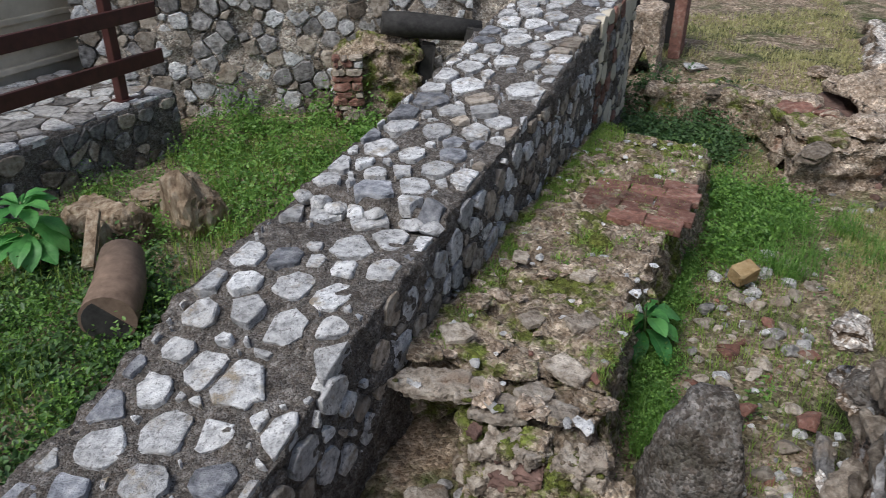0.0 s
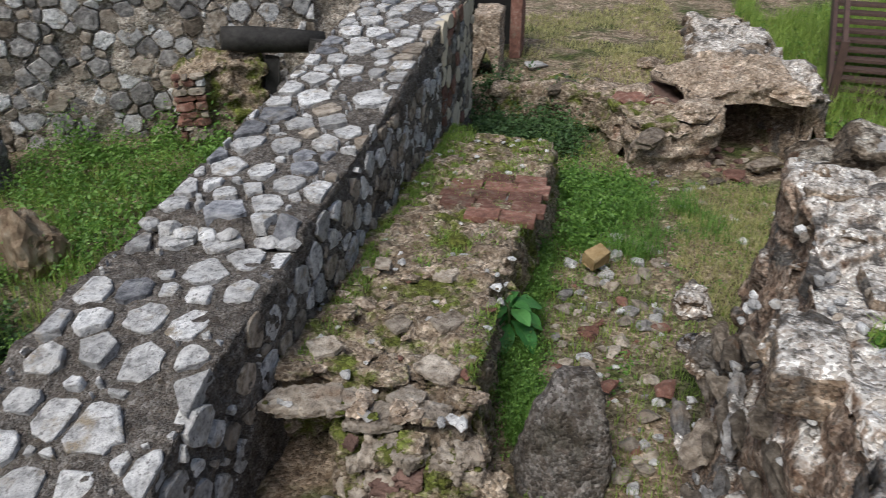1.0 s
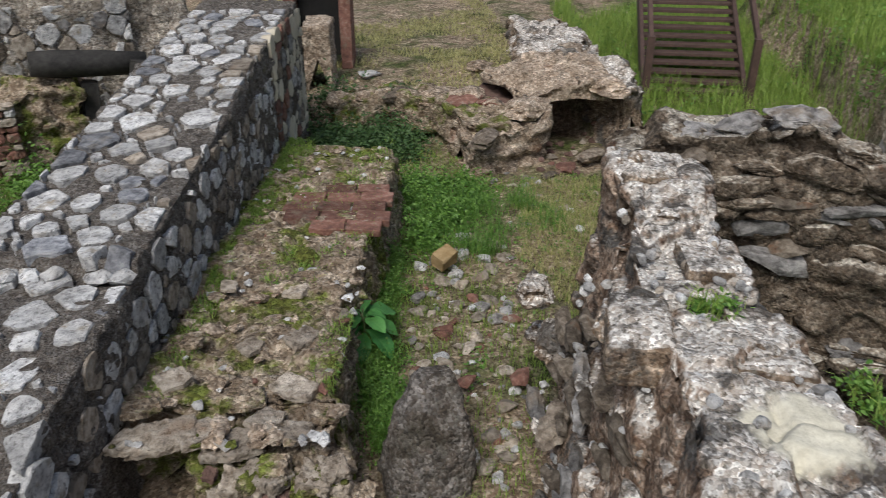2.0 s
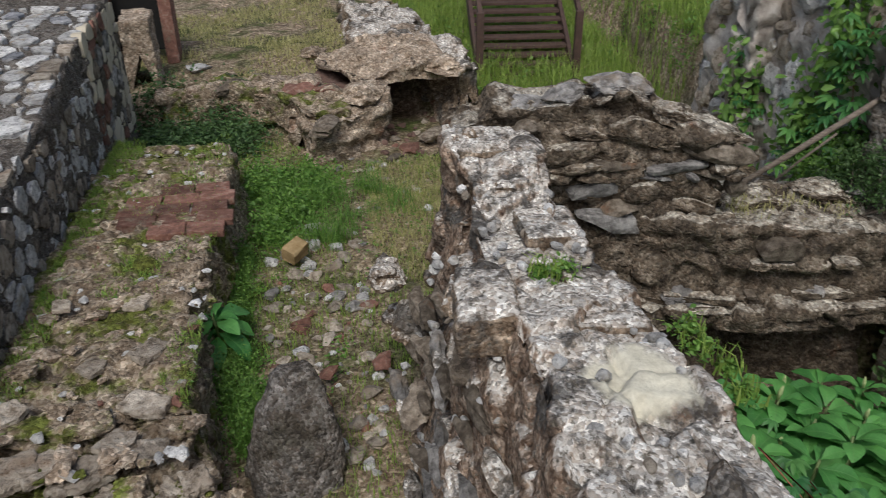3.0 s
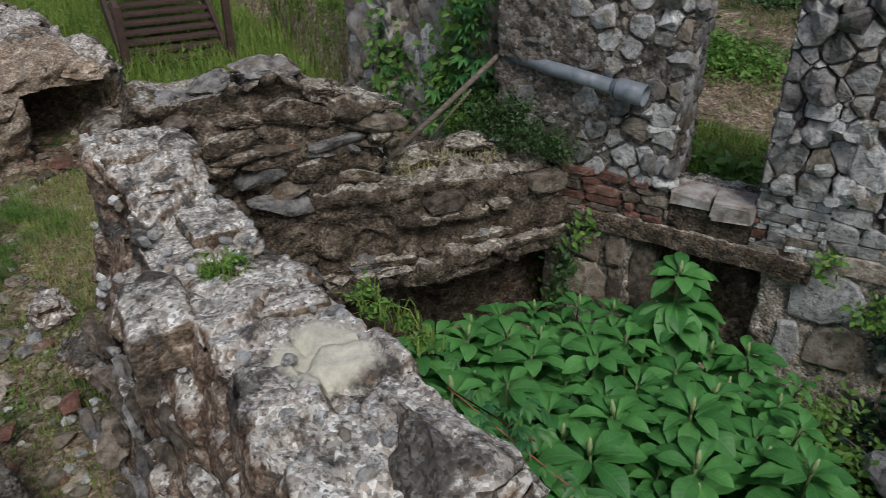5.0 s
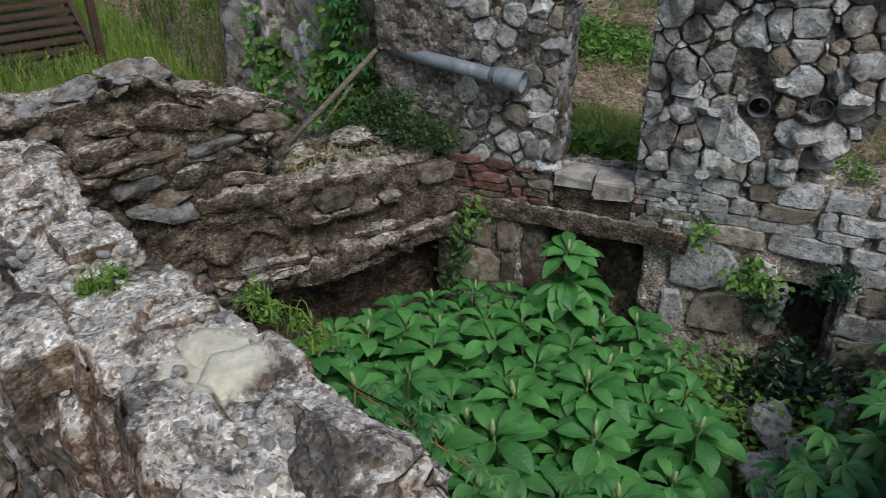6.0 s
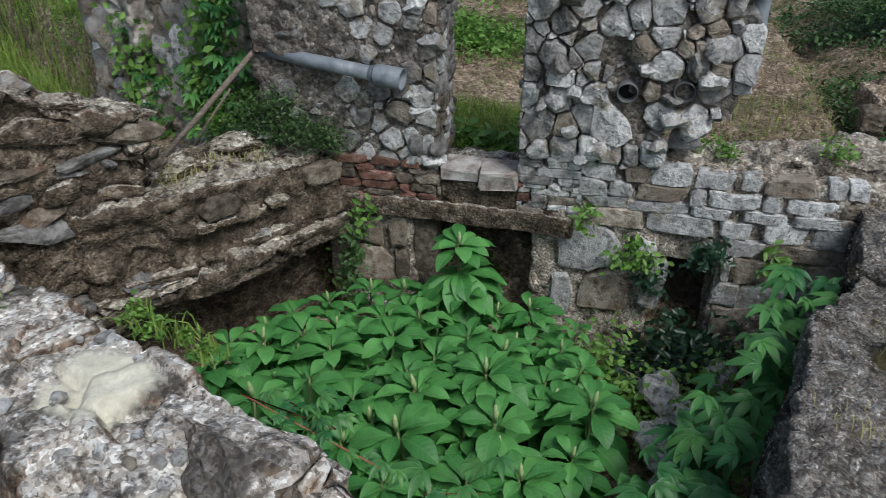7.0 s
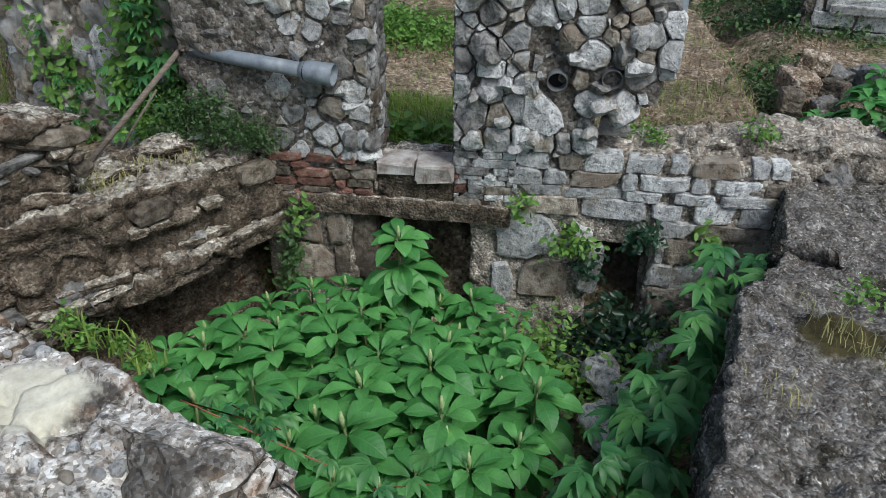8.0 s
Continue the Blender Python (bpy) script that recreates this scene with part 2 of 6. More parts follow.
TAN_STONE = rock("tan_stone", [(0.34, (0.17, 0.135, 0.1)), (0.47, (0.4, 0.34, 0.275)), (0.64, (0.64, 0.575, 0.49))], 16, 1.0, vary=0.35, stain=(0.22, 0.15, 0.1), stain_at=(0.56, 0.68), stain_scale=4.0)
TAN_ROCK = rock("tan_floor_slab", [(0.3, (0.2, 0.16, 0.12)), (0.5, (0.45, 0.38, 0.31)), (0.72, (0.66, 0.6, 0.52))], 7, 0.9, vary=0.1, stain=(0.25, 0.13, 0.08), stain_at=(0.6, 0.72), stain_scale=1.8, pits=80, pebble=55)
OLD_PLASTER = rock("old_pinkish_plaster", [(0.32, (0.36, 0.3, 0.265)), (0.5, (0.62, 0.565, 0.515)), (0.68, (0.8, 0.765, 0.72))], 11, 0.9, vary=0.05, stain=(0.26, 0.2, 0.16), stain_at=(0.58, 0.66), stain_scale=3.5, pits=70)
RED_ROCK = rock("reddish_layered_stone", [(0.3, (0.1, 0.06, 0.05)), (0.6, (0.22, 0.14, 0.115)), (0.8, (0.4, 0.33, 0.29))], 9, 0.7, vary=0.3)
BRICK = rock("old_brick", [(0.3, (0.13, 0.075, 0.06)), (0.52, (0.29, 0.145, 0.11)), (0.72, (0.42, 0.32, 0.26))], 15, 0.8, vary=0.4, stain=(0.22, 0.19, 0.14), stain_at=(0.56, 0.68), stain_scale=4)
MOSSY = rock("mossy_rubble", [(0.3, (0.16, 0.12, 0.085)), (0.5, (0.38, 0.32, 0.25)), (0.72, (0.62, 0.56, 0.48))], 16, 1.0, vary=0.1, stain=(0.14, 0.17, 0.04), stain_at=(0.5, 0.58), stain_scale=3.0, pebble=48)
BOULDER = rock("grey_boulder", [(0.3, (0.07, 0.066, 0.062)), (0.55, (0.2, 0.19, 0.18)), (0.8, (0.36, 0.34, 0.33))], 22, 0.9, vary=0.1, stain=(0.075, 0.07, 0.055), stain_scale=1.6, pits=80, pebble=60)
PLASTER = rock("cream_plaster", [(0.3, (0.52, 0.46, 0.35)), (0.7, (0.68, 0.62, 0.5))], 5, 0.25, vary=0.05, stain=(0.36, 0.32, 0.26), stain_at=(0.6, 0.78), stain_scale=1.5)
EARTH = rock("earth", [(0.3, (0.14, 0.104, 0.074)), (0.5, (0.36, 0.292, 0.22)), (0.75, (0.6, 0.53, 0.44))], 18, 1.0, vary=0.0, stain=(0.075, 0.1, 0.03), stain_at=(0.46, 0.62), stain_scale=1.3, pits=80, pebble=44)
RED_WOOD = plain("dark_red_painted_wood", (0.045, 0.014, 0.012), (0.085, 0.026, 0.02), 0.5, 0, 9, (1, 1, 1), 0.15)
STAIR_WOOD = plain("dark_brown_wood", (0.05, 0.028, 0.022), (0.11, 0.065, 0.05), 0.7, 0, 12)
OLD_WOOD = plain("weathered_wood", (0.1, 0.075, 0.058), (0.28, 0.235, 0.19), 0.85, 0, 14, (1, 1, 6), 0.4)
# char of the beam; also the painted shade in the log's end
BLACK_WOOD = plain("char_and_hollow_shade", (0.012, 0.011, 0.01), (0.05, 0.047, 0.043), 0.8, 0, 16, None, 0.5)
PALE_WOOD = rock("bleached_beam", [(0.34, (0.3, 0.235, 0.205)), (0.5, (0.6, 0.545, 0.505)), (0.64, (0.78, 0.75, 0.72))], 9, 0.8, vary=0.1, stain=(0.42, 0.28, 0.23), stain_at=(0.56, 0.68), stain_scale=4.0)
LOG_WOOD = plain("sawn_log", (0.12, 0.08, 0.055), (0.26, 0.18, 0.13), 0.9, 0, 10, None, 0.5)
ROTTEN = rock("rotten_wood", [(0.32, (0.1, 0.06, 0.036)), (0.5, (0.33, 0.25, 0.17)), (0.7, (0.56, 0.49, 0.38))], 9, 1.0, vary=0.25, stretch=(1.6, 1.6, 0.4))
PVC = plain("grey_plastic_pipe", (0.11, 0.135, 0.165), (0.33, 0.36, 0.395), 0.5, 0, 9, None, 0.12)
OLD_PVC = plain("dirty_pipe", (0.07, 0.07, 0.068), (0.16, 0.165, 0.17), 0.7, 0, 12)
# near-black colour that stands in for the shade within hollow things
HOLE_SHADE = plain("painted_inside_shade", (0.006, 0.006, 0.006), (0.012, 0.011, 0.01), 0.95)
RUST = plain("rusty_iron", (0.16, 0.05, 0.025), (0.3, 0.11, 0.05), 0.8, 0.3, 25)
GRASS = leafy("grass_blades", (0.18, 0.3, 0.05), (0.38, 0.5, 0.12), 0.6, 0.35)
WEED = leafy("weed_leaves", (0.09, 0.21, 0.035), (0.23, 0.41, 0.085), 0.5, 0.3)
# darker copy of the weed leaves: dark plants, and shade put into the colour
WEED_DARK = leafy("dark_weed_leaves_with_shade", (0.05, 0.11, 0.035), (0.11, 0.2, 0.065), 0.5, 0.25)
STRAW = leafy("brown_straw", (0.16, 0.11, 0.07), (0.4, 0.31, 0.2), 0.8, 0.1)
DRY = leafy("dry_grass", (0.34, 0.33, 0.13), (0.56, 0.52, 0.26), 0.7, 0.25)
POKE = leafy("broad_green_leaf", (0.06, 0.23, 0.055), (0.15, 0.42, 0.11), 0.5, 0.28, islands=False, vein=0.22)
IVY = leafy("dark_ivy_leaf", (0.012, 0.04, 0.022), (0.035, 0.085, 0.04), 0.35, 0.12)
CREEPER = leafy("creeper_leaf", (0.04, 0.17, 0.055), (0.12, 0.3, 0.08), 0.46, 0.25, islands=False)
STEM = plain("green_stem", (0.1, 0.16, 0.05), (0.16, 0.2, 0.07), 0.6)
RED_STEM = plain("red_stem", (0.25, 0.07, 0.04), (0.35, 0.12, 0.06), 0.6)
FLOWER = plain("pale_flower_spike", (0.25, 0.36, 0.12), (0.48, 0.54, 0.28), 0.7, 0, 60)


# ---- mesh tools ----
def mesh(name, verts, faces, mat, smooth=False):
    me = bpy.data.meshes.new(name)
    me.from_pydata(verts.tolist() if isinstance(verts, np.ndarray) else verts, [], faces.tolist() if isinstance(faces, np.ndarray) else faces)
    me.materials.append(mat)
    if smooth:
        me.polygons.foreach_set("use_smooth", [True] * len(me.polygons))
    me.update()
    return me


def part(name, bm, material, parent, label=""):
    """Links a bmesh or a mesh as one object under a thing or a part."""
    if isinstance(bm, bmesh.types.BMesh):
        me = bpy.data.meshes.new(name)
        bm.to_mesh(me)
        bm.free()
        me.materials.append(material)
    else:
        me = bm
    ob = new(name, me)
    ob.parent = parent
    return tagged(ob, label)


def thing(name, label, category, m=None, group="", kind=""):
    ob = tagged(new(name), label, category, group, kind)
    if m is not None:
        ob.matrix_basis = m
    return ob


def bm_box(bm, size, m, bevel=0.0, rough=0.0):
    g = bmesh.ops.create_cube(bm, size=1.0, matrix=m @ Matrix.Diagonal((*size, 1)))
    if bevel:
        es = list({e for v in g["verts"] for e in v.link_edges})
        bmesh.ops.bevel(bm, geom=es, offset=bevel, segments=2, affect="EDGES", profile=0.6)
    if rough:
        for v in bm.verts:
            v.co += Vector([random.uniform(-rough, rough) for _ in range(3)])
    return bm


def box(size, m=Matrix(), bevel=0.006, rough=0.0):
    return bm_box(bmesh.new(), size, m, bevel, rough)


def tube(points, radii, sides=12, inner=None):
    """A tube along points; with inner radii it is hollow and open at its ends."""
    bm = bmesh.new()
    pts = [Vector(p) for p in points]
    rings = []
    seq = [(p, r) for p, r in zip(pts, radii)]
    if inner:
        seq += [(p, r) for p, r in zip(reversed(pts), reversed(inner))]
    n = len(pts)
    for i, (p, r) in enumerate(seq):
        k = i if i < n else 2 * n - 1 - i
        way = (pts[min(k + 1, n - 1)] - pts[max(k - 1, 0)]).normalized()
        a = way.orthogonal().normalized() if abs(way.z) > 0.9 else way.cross(Vector((0, 0, 1))).normalized()
        b = way.cross(a)
        rings.append([bm.verts.new(p + r * (math.cos(t) * a + math.sin(t) * b)) for t in (2 * math.pi * j / sides for j in range(sides))])
    for r0, r1 in zip(rings, rings[1:]):
        for j in range(sides):
            bm.faces.new((r0[j], r0[(j + 1) % sides], r1[(j + 1) % sides], r1[j])).smooth = True
    if not inner:
        bm.faces.new(rings[0][::-1]), bm.faces.new(rings[-1])
    else:
        for j in range(sides):
            bm.faces.new((rings[-1][j], rings[-1][(j + 1) % sides], rings[0][(j + 1) % sides], rings[0][j]))
    bmesh.ops.recalc_face_normals(bm, faces=bm.faces)
    return bm


def clip(poly, px, py, nx, ny):
    out = []
    for (x0, y0), (x1, y1) in zip(poly, poly[1:] + poly[:1]):
        a, b = (x0 - px) * nx + (y0 - py) * ny, (x1 - px) * nx + (y1 - py) * ny
        if a <= 0:
            out.append((x0, y0))
        if (a < 0) != (b < 0):
            t = a / (a - b)
            out.append((x0 + t * (x1 - x0), y0 + t * (y1 - y0)))
    return out


def cells(w, h, size, rng, long=1.0, jitter=0.42):
    """Irregular stones that fill w by h: outlines in (u, v)."""
    nu, nv = max(1, round(w / (size * long))), max(1, round(h / size))
    su, sv = w / nu, h / nv
    pts = [((i + 0.5 + (0.5 if j % 2 else 0) * 0.5 + rng.uniform(-jitter, jitter)) * su, (j + 0.5 + rng.uniform(-jitter, jitter)) * sv) for j in range(nv) for i in range(nu) if rng.random() > 0.12]
    out = []
    for i, (x, y) in enumerate(pts):
        poly = [(0, 0), (w, 0), (w, h), (0, h)]
        near = sorted(pts, key=lambda p: (p[0] - x) ** 2 + (p[1] - y) ** 2)[1:16]
        for a, b in near:
            poly = clip(poly, (x + a) / 2, (y + b) / 2, a - x, b - y)
            if len(poly) < 3:
                break
        if len(poly) >= 3:
            out.append(poly)
    return out


def courses(w, h, row, length, rng, slope=0.0, wild=1.0):
    """Coursed masonry of uneven rows and lengths: outlines in (u, v)."""
    out, v = [], 0.0
    while v < h - row * 0.35:
        r = min(row * rng.uniform(0.45, 1.6), h - v)
        u = -rng.uniform(0, length)
        while u < w:
            k = length * rng.uniform(0.4, 2.0) * (r / row) ** 0.5
            a, b = max(u, 0), min(u + k, w)
            if b - a > row * 0.35:
                j = lambda s: rng.uniform(-s, s) * r * wild
                out.append([(a + j(0.1), v + j(0.1)), ((a + b) / 2, v + j(0.08)), (b + j(0.1), v + j(0.1)), (b + j(0.12), v + r + j(0.1)), ((a + b) / 2 + j(0.2), v + r + j(0.12)), (a + j(0.12), v + r + j(0.1))])
            u += k
        v += r
    return out


def field(w, h, lo, hi, rng, fill=0.6):
    """Fieldstones of very mixed size that fill w by h: outlines in (u, v)."""
    pts, r = [], hi
    while r > lo:
        for _ in range(int(2.2 * w * h / (r * r))):
            x, y = rng.uniform(0, w), rng.uniform(0, h)
            if all((x - a) ** 2 + (y - b) ** 2 > ((r + c) * fill) ** 2 for a, b, c in pts):
                pts.append((x, y, r * rng.uniform(0.9, 1.1)))
        r *= 0.8
    out = []
    for x, y, c in pts:
        poly = [(0, 0), (w, 0), (w, h), (0, h)]
        for a, b, e in sorted(pts, key=lambda p: (p[0] - x) ** 2 + (p[1] - y) ** 2)[1:22]:
            d2 = (a - x) ** 2 + (b - y) ** 2
            t = 0.5 + (c * c - e * e) / (2 * d2)
            poly = clip(poly, x + (a - x) * t, y + (b - y) * t, a - x, b - y)
            if len(poly) < 3:
                break
        if len(poly) >= 3:
            out.append(poly)
    return out


def shrink(poly, gap, rng, round_off=0.25):
    """Draws an outline in by the joint, rounds its corners and breaks its edges a little."""
    cx, cy = sum(p[0] for p in poly) / len(poly), sum(p[1] for p in poly) / len(poly)
    size = max(math.hypot(x - cx, y - cy) for x, y in poly)
    k = max(0.3, 1 - gap / size)
    poly = [(cx + (x - cx) * k, cy + (y - cy) * k) for x, y in poly]
    if rng.random() < 0.7:
        # one corner broken off
        a = rng.uniform(0, 2 * math.pi)
        d = size * rng.uniform(0.45, 0.75)
        cut = clip(poly, cx + d * math.cos(a), cy + d * math.sin(a), math.cos(a), math.sin(a))
        poly = cut if len(cut) > 3 else poly
    out = []
    for i, (x, y) in enumerate(poly):
        (xa, ya), (xb, yb) = poly[i - 1], poly[(i + 1) % len(poly)]
        r = min(0.34, round_off * rng.uniform(0.3, 1.5))
        if min(math.hypot(xa - x, ya - y), math.hypot(xb - x, yb - y)) < 0.2 * size:
            out.append((x, y))
        else:
            out += [(x + (xa - x) * r, y + (ya - y) * r), (x + (xb - x) * r, y + (yb - y) * r)]
    poly = out
    jag = []
    for (x0, y0), (x1, y1) in zip(poly, poly[1:] + poly[:1]):
        for t in ((0.0, 0.5) if math.hypot(x1 - x0, y1 - y0) > 0.45 * size else (0.0,)):
            k = 1 + rng.uniform(-0.09, 0.03)
            jag.append((cx + (x0 + (x1 - x0) * t - cx) * k, cy + (y0 + (y1 - y0) * t - cy) * k))
    return jag, cx, cy, size


def stone_mesh(poly, cx, cy, depth, proud, rng, mat, soft=0.8):
    """One stone: its outline, flanks, a worn arris and a face dressed by two or three breaks."""
    n = len(poly)
    p = [(x - cx, y - cy) for x, y in poly]
    size = max(math.hypot(x, y) for x, y in p) + 1e-6
    breaks = [(rng.uniform(0.62, 1.0), rng.uniform(-0.6, 0.6), rng.uniform(-0.6, 0.6)) for _ in range(3)]
    rings = []
    for k, z in ((0.95, -depth), (1.0, proud * 0.3), (soft, proud * 0.82), (soft * 0.72, proud), (soft * 0.36, proud * 1.04)):
        ring = []
        for x, y in p:
            q = k * (1 + rng.uniform(-0.03, 0.03))
            zz = z
            if z > proud * 0.5:
                zz = min(z, *(proud * (c + (a * x + b * y) * q / size) for c, a, b in breaks)) + proud * rng.uniform(-0.05, 0.05)
                zz = max(zz, proud * 0.34)
            ring.append((x * q, y * q, zz))
        rings.append(ring)
    verts = [v for r in rings for v in r] + [(0, 0, min(proud * 1.04, *(proud * c for c, _, _ in breaks)))]
    faces = [(r * n + i, r * n + (i + 1) % n, (r + 1) * n + (i + 1) % n, (r + 1) * n + i) for r in range(4) for i in range(n)]
    faces += [(4 * n + i, 4 * n + (i + 1) % n, 5 * n) for i in range(n)]
    return mesh("stone", verts, faces, mat)


def lay(owner, polys, surface, rng, mats, gap=0.02, depth=0.05, proud=0.02, name="stone", skip=None, soft=0.8, limit=300, round_off=0.25, thin=0.0):
    """Sets stones, each a part, into a surface(u, v) that gives the place."""
    count = 0
    for poly in polys:
        if skip and skip(sum(p[0] for p in poly) / len(poly), sum(p[1] for p in poly) / len(poly)):
            continue
        if thin and rng.random() < thin:
            continue
        out, cx, cy, size = shrink(poly, rng.uniform(*gap) if isinstance(gap, tuple) else gap, rng, round_off)
        o = Vector(surface(cx, cy))
        e = 0.02
        du = (Vector(surface(cx + e, cy)) - Vector(surface(cx - e, cy))).normalized()
        dv = (Vector(surface(cx, cy + e)) - Vector(surface(cx, cy - e))).normalized()
        nn = du.cross(dv).normalized()
        dv = nn.cross(du)
        m = Matrix((du, dv, nn)).transposed().to_4x4()
        m.translation = o
        mat = rng.choices([x for x, _ in mats], [k for _, k in mats])[0]
        me = stone_mesh(out, cx, cy, depth, proud * rng.uniform(0.5, 1.5), rng, mat, soft)
        if count < limit:
            ob = new(name, me)
            ob.parent = owner
            ob.matrix_basis = m
        count += 1


def rubble(owner, polys, surface, rng, forms, depth=0.12, out=0.0, skip=None, limit=300, size=1.08, thin=0.0):
    """Sets whole broken stones, each a part, at the outlines' places and sizes in a surface."""
    count = 0
    for poly in polys:
        us, vs = [p[0] for p in poly], [p[1] for p in poly]
        cx, cy = sum(us) / len(us), sum(vs) / len(vs)
        if count >= limit or (skip and skip(cx, cy)) or rng.random() < thin:
            continue
        o, e = Vector(surface(cx, cy)), 0.02
        du = (Vector(surface(cx + e, cy)) - Vector(surface(cx - e, cy))).normalized()
        dv = (Vector(surface(cx, cy + e)) - Vector(surface(cx, cy - e))).normalized()
        nn = du.cross(dv).normalized()
        m = Matrix((du, nn.cross(du), nn)).transposed().to_4x4()
        m.translation = o + nn * (out + rng.uniform(-0.015, 0.02))
        ob = new("stone", rng.choice(forms))
        ob.parent = owner
        k = size / 0.84
        ob.matrix_basis = m @ pose(0, 0, 0, rng.uniform(-9, 9), rng.uniform(-9, 9), rng.choice((0, 180)) + rng.uniform(-14, 14)) @ Matrix.Diagonal(((max(us) - min(us)) * k * 0.95, (max(vs) - min(vs)) * k * 0.92, depth / 0.84, 1))
        count += 1


def grid_faces(a, b, wrap=False):
    i, j = np.meshgrid(np.arange(a - 1), np.arange(b if wrap else b - 1), indexing="ij")
    i, j = i.ravel(), j.ravel()
    k = (j + 1) % b
    return np.stack([i * b + j, i * b + k, (i + 1) * b + k, (i + 1) * b + j], 1)


def rough_wall(name, stations, mat, res=0.05, big=0.05, blocks=0.05, fine=0.012, cell=0.22, layers=0.0, seed=1, beds=15):
    """A worn wall swept along stations (x, y, left, right, top, base, left batter, right batter), broken up by noise. Returns a mesh."""
    s = np.array(stations, float)
    run = np.r_[0, np.cumsum(np.hypot(np.diff(s[:, 0]), np.diff(s[:, 1])))]
    n = max(4, int(run[-1] / res))
    at = np.linspace(0, run[-1], n)
    c = np.stack([np.interp(at, run, s[:, i]) for i in range(8)], 1)
    way = np.gradient(c[:, :2], axis=0)
    way /= np.linalg.norm(way, axis=1)[:, None]
    side = np.stack([way[:, 1], -way[:, 0]], 1)
    h, w = float(np.max(c[:, 4] - c[:, 5])), float(np.max(c[:, 2] + c[:, 3]))
    a, b = max(3, int(h / res)), max(3, int(w / res))
    prof = [(-1, 0, t) for t in np.linspace(0, 1, a)] + [(t, 1, 1) for t in np.linspace(-1, 1, b)[1:-1]] + [(1, 2, t) for t in np.linspace(1, 0, a)]
    rows = []
    for u, which, t in prof:
        left, right = -(c[:, 2] + c[:, 6] * (1 - t)), c[:, 3] + c[:, 7] * (1 - t)
        off = left if which == 0 else right if which == 2 else left + (right - left) * (u + 1) / 2
        z = c[:, 5] + (c[:, 4] - c[:, 5]) * t
        rows.append(np.stack([c[:, 0] + side[:, 0] * off, c[:, 1] + side[:, 1] * off, z], 1))
    g = np.stack(rows, 1)
    mid = g.mean(1, keepdims=True)
    caps0 = [mid[0] + (g[0] - mid[0]) * k for k in (0.02, 0.35, 0.7, 0.92)]
    caps1 = [mid[-1] + (g[-1] - mid[-1]) * k for k in (0.92, 0.7, 0.35, 0.02)]
    g = np.concatenate([np.stack(caps0), g, np.stack(caps1)], 0)
    na, nb = g.shape[:2]
    gu, gv = np.gradient(g, axis=0), np.gradient(g, axis=1)
    nrm = np.cross(gv, gu).reshape(-1, 3)
    nrm /= np.linalg.norm(nrm, axis=1)[:, None] + 1e-9
    p = g.reshape(-1, 3)
    out = (p - np.repeat(mid[:1], na * nb, 0).reshape(-1, 3))
    d1, d2, v = worley(p / cell + fbm(p * 4, seed + 9, 2)[:, None] * 0.25, seed)
    disp = big * fbm(p * 2.2, seed, 3) + blocks * ((v - 0.5) * 1.4 - np.exp(-((d2 - d1) / 0.07) ** 2) * 0.5) + fine * fbm(p * 18, seed + 5, 3)
    if layers:
        q = p.copy()
        q[:, :2] *= 0.8
        q[:, 2] *= beds
        disp += layers * vnoise(q + fbm(p * 1.5, seed + 3, 2)[:, None] * 0.8, seed + 7)
    p = p + nrm * disp[:, None]
    return mesh(name, p, grid_faces(na, nb), mat, True)


def rock_mesh(name, seed, mat, res=2, squash=(1, 1, 1), chop=7):
    """A broken stone of unit size: a ball cut by planes, then roughened."""
    rng = random.Random(seed)
    bm = bmesh.new()
    bmesh.ops.create_icosphere(bm, subdivisions=res, radius=0.62)
    for _ in range(chop):
        n = Vector((rng.gauss(0, 1), rng.gauss(0, 1), rng.gauss(0, 0.8))).normalized()
        d = rng.uniform(0.3, 0.46)
        for v in bm.verts:
            k = v.co.dot(n)
            if k > d:
                v.co -= n * (k - d) * 0.94
    pts = np.array([v.co[:] for v in bm.verts])
    amp = 0.09 if res > 2 else 0.055
    d1, d2, _ = worley(pts * 3.2 + seed, seed)
    wob = amp * fbm(pts * 3.1 + seed, seed, 4) - (0.06 * np.exp(-((d2 - d1) / 0.12) ** 2) if res > 2 else 0)
    for v, k in zip(bm.verts, wob):
        v.co += v.co.normalized() * float(k)
        v.co = Vector((v.co.x * squash[0], v.co.y * squash[1], v.co.z * squash[2]))
    me = bpy.data.meshes.new(name)
    bm.to_mesh(me)
    bm.free()
    me.materials.append(mat)
    return me


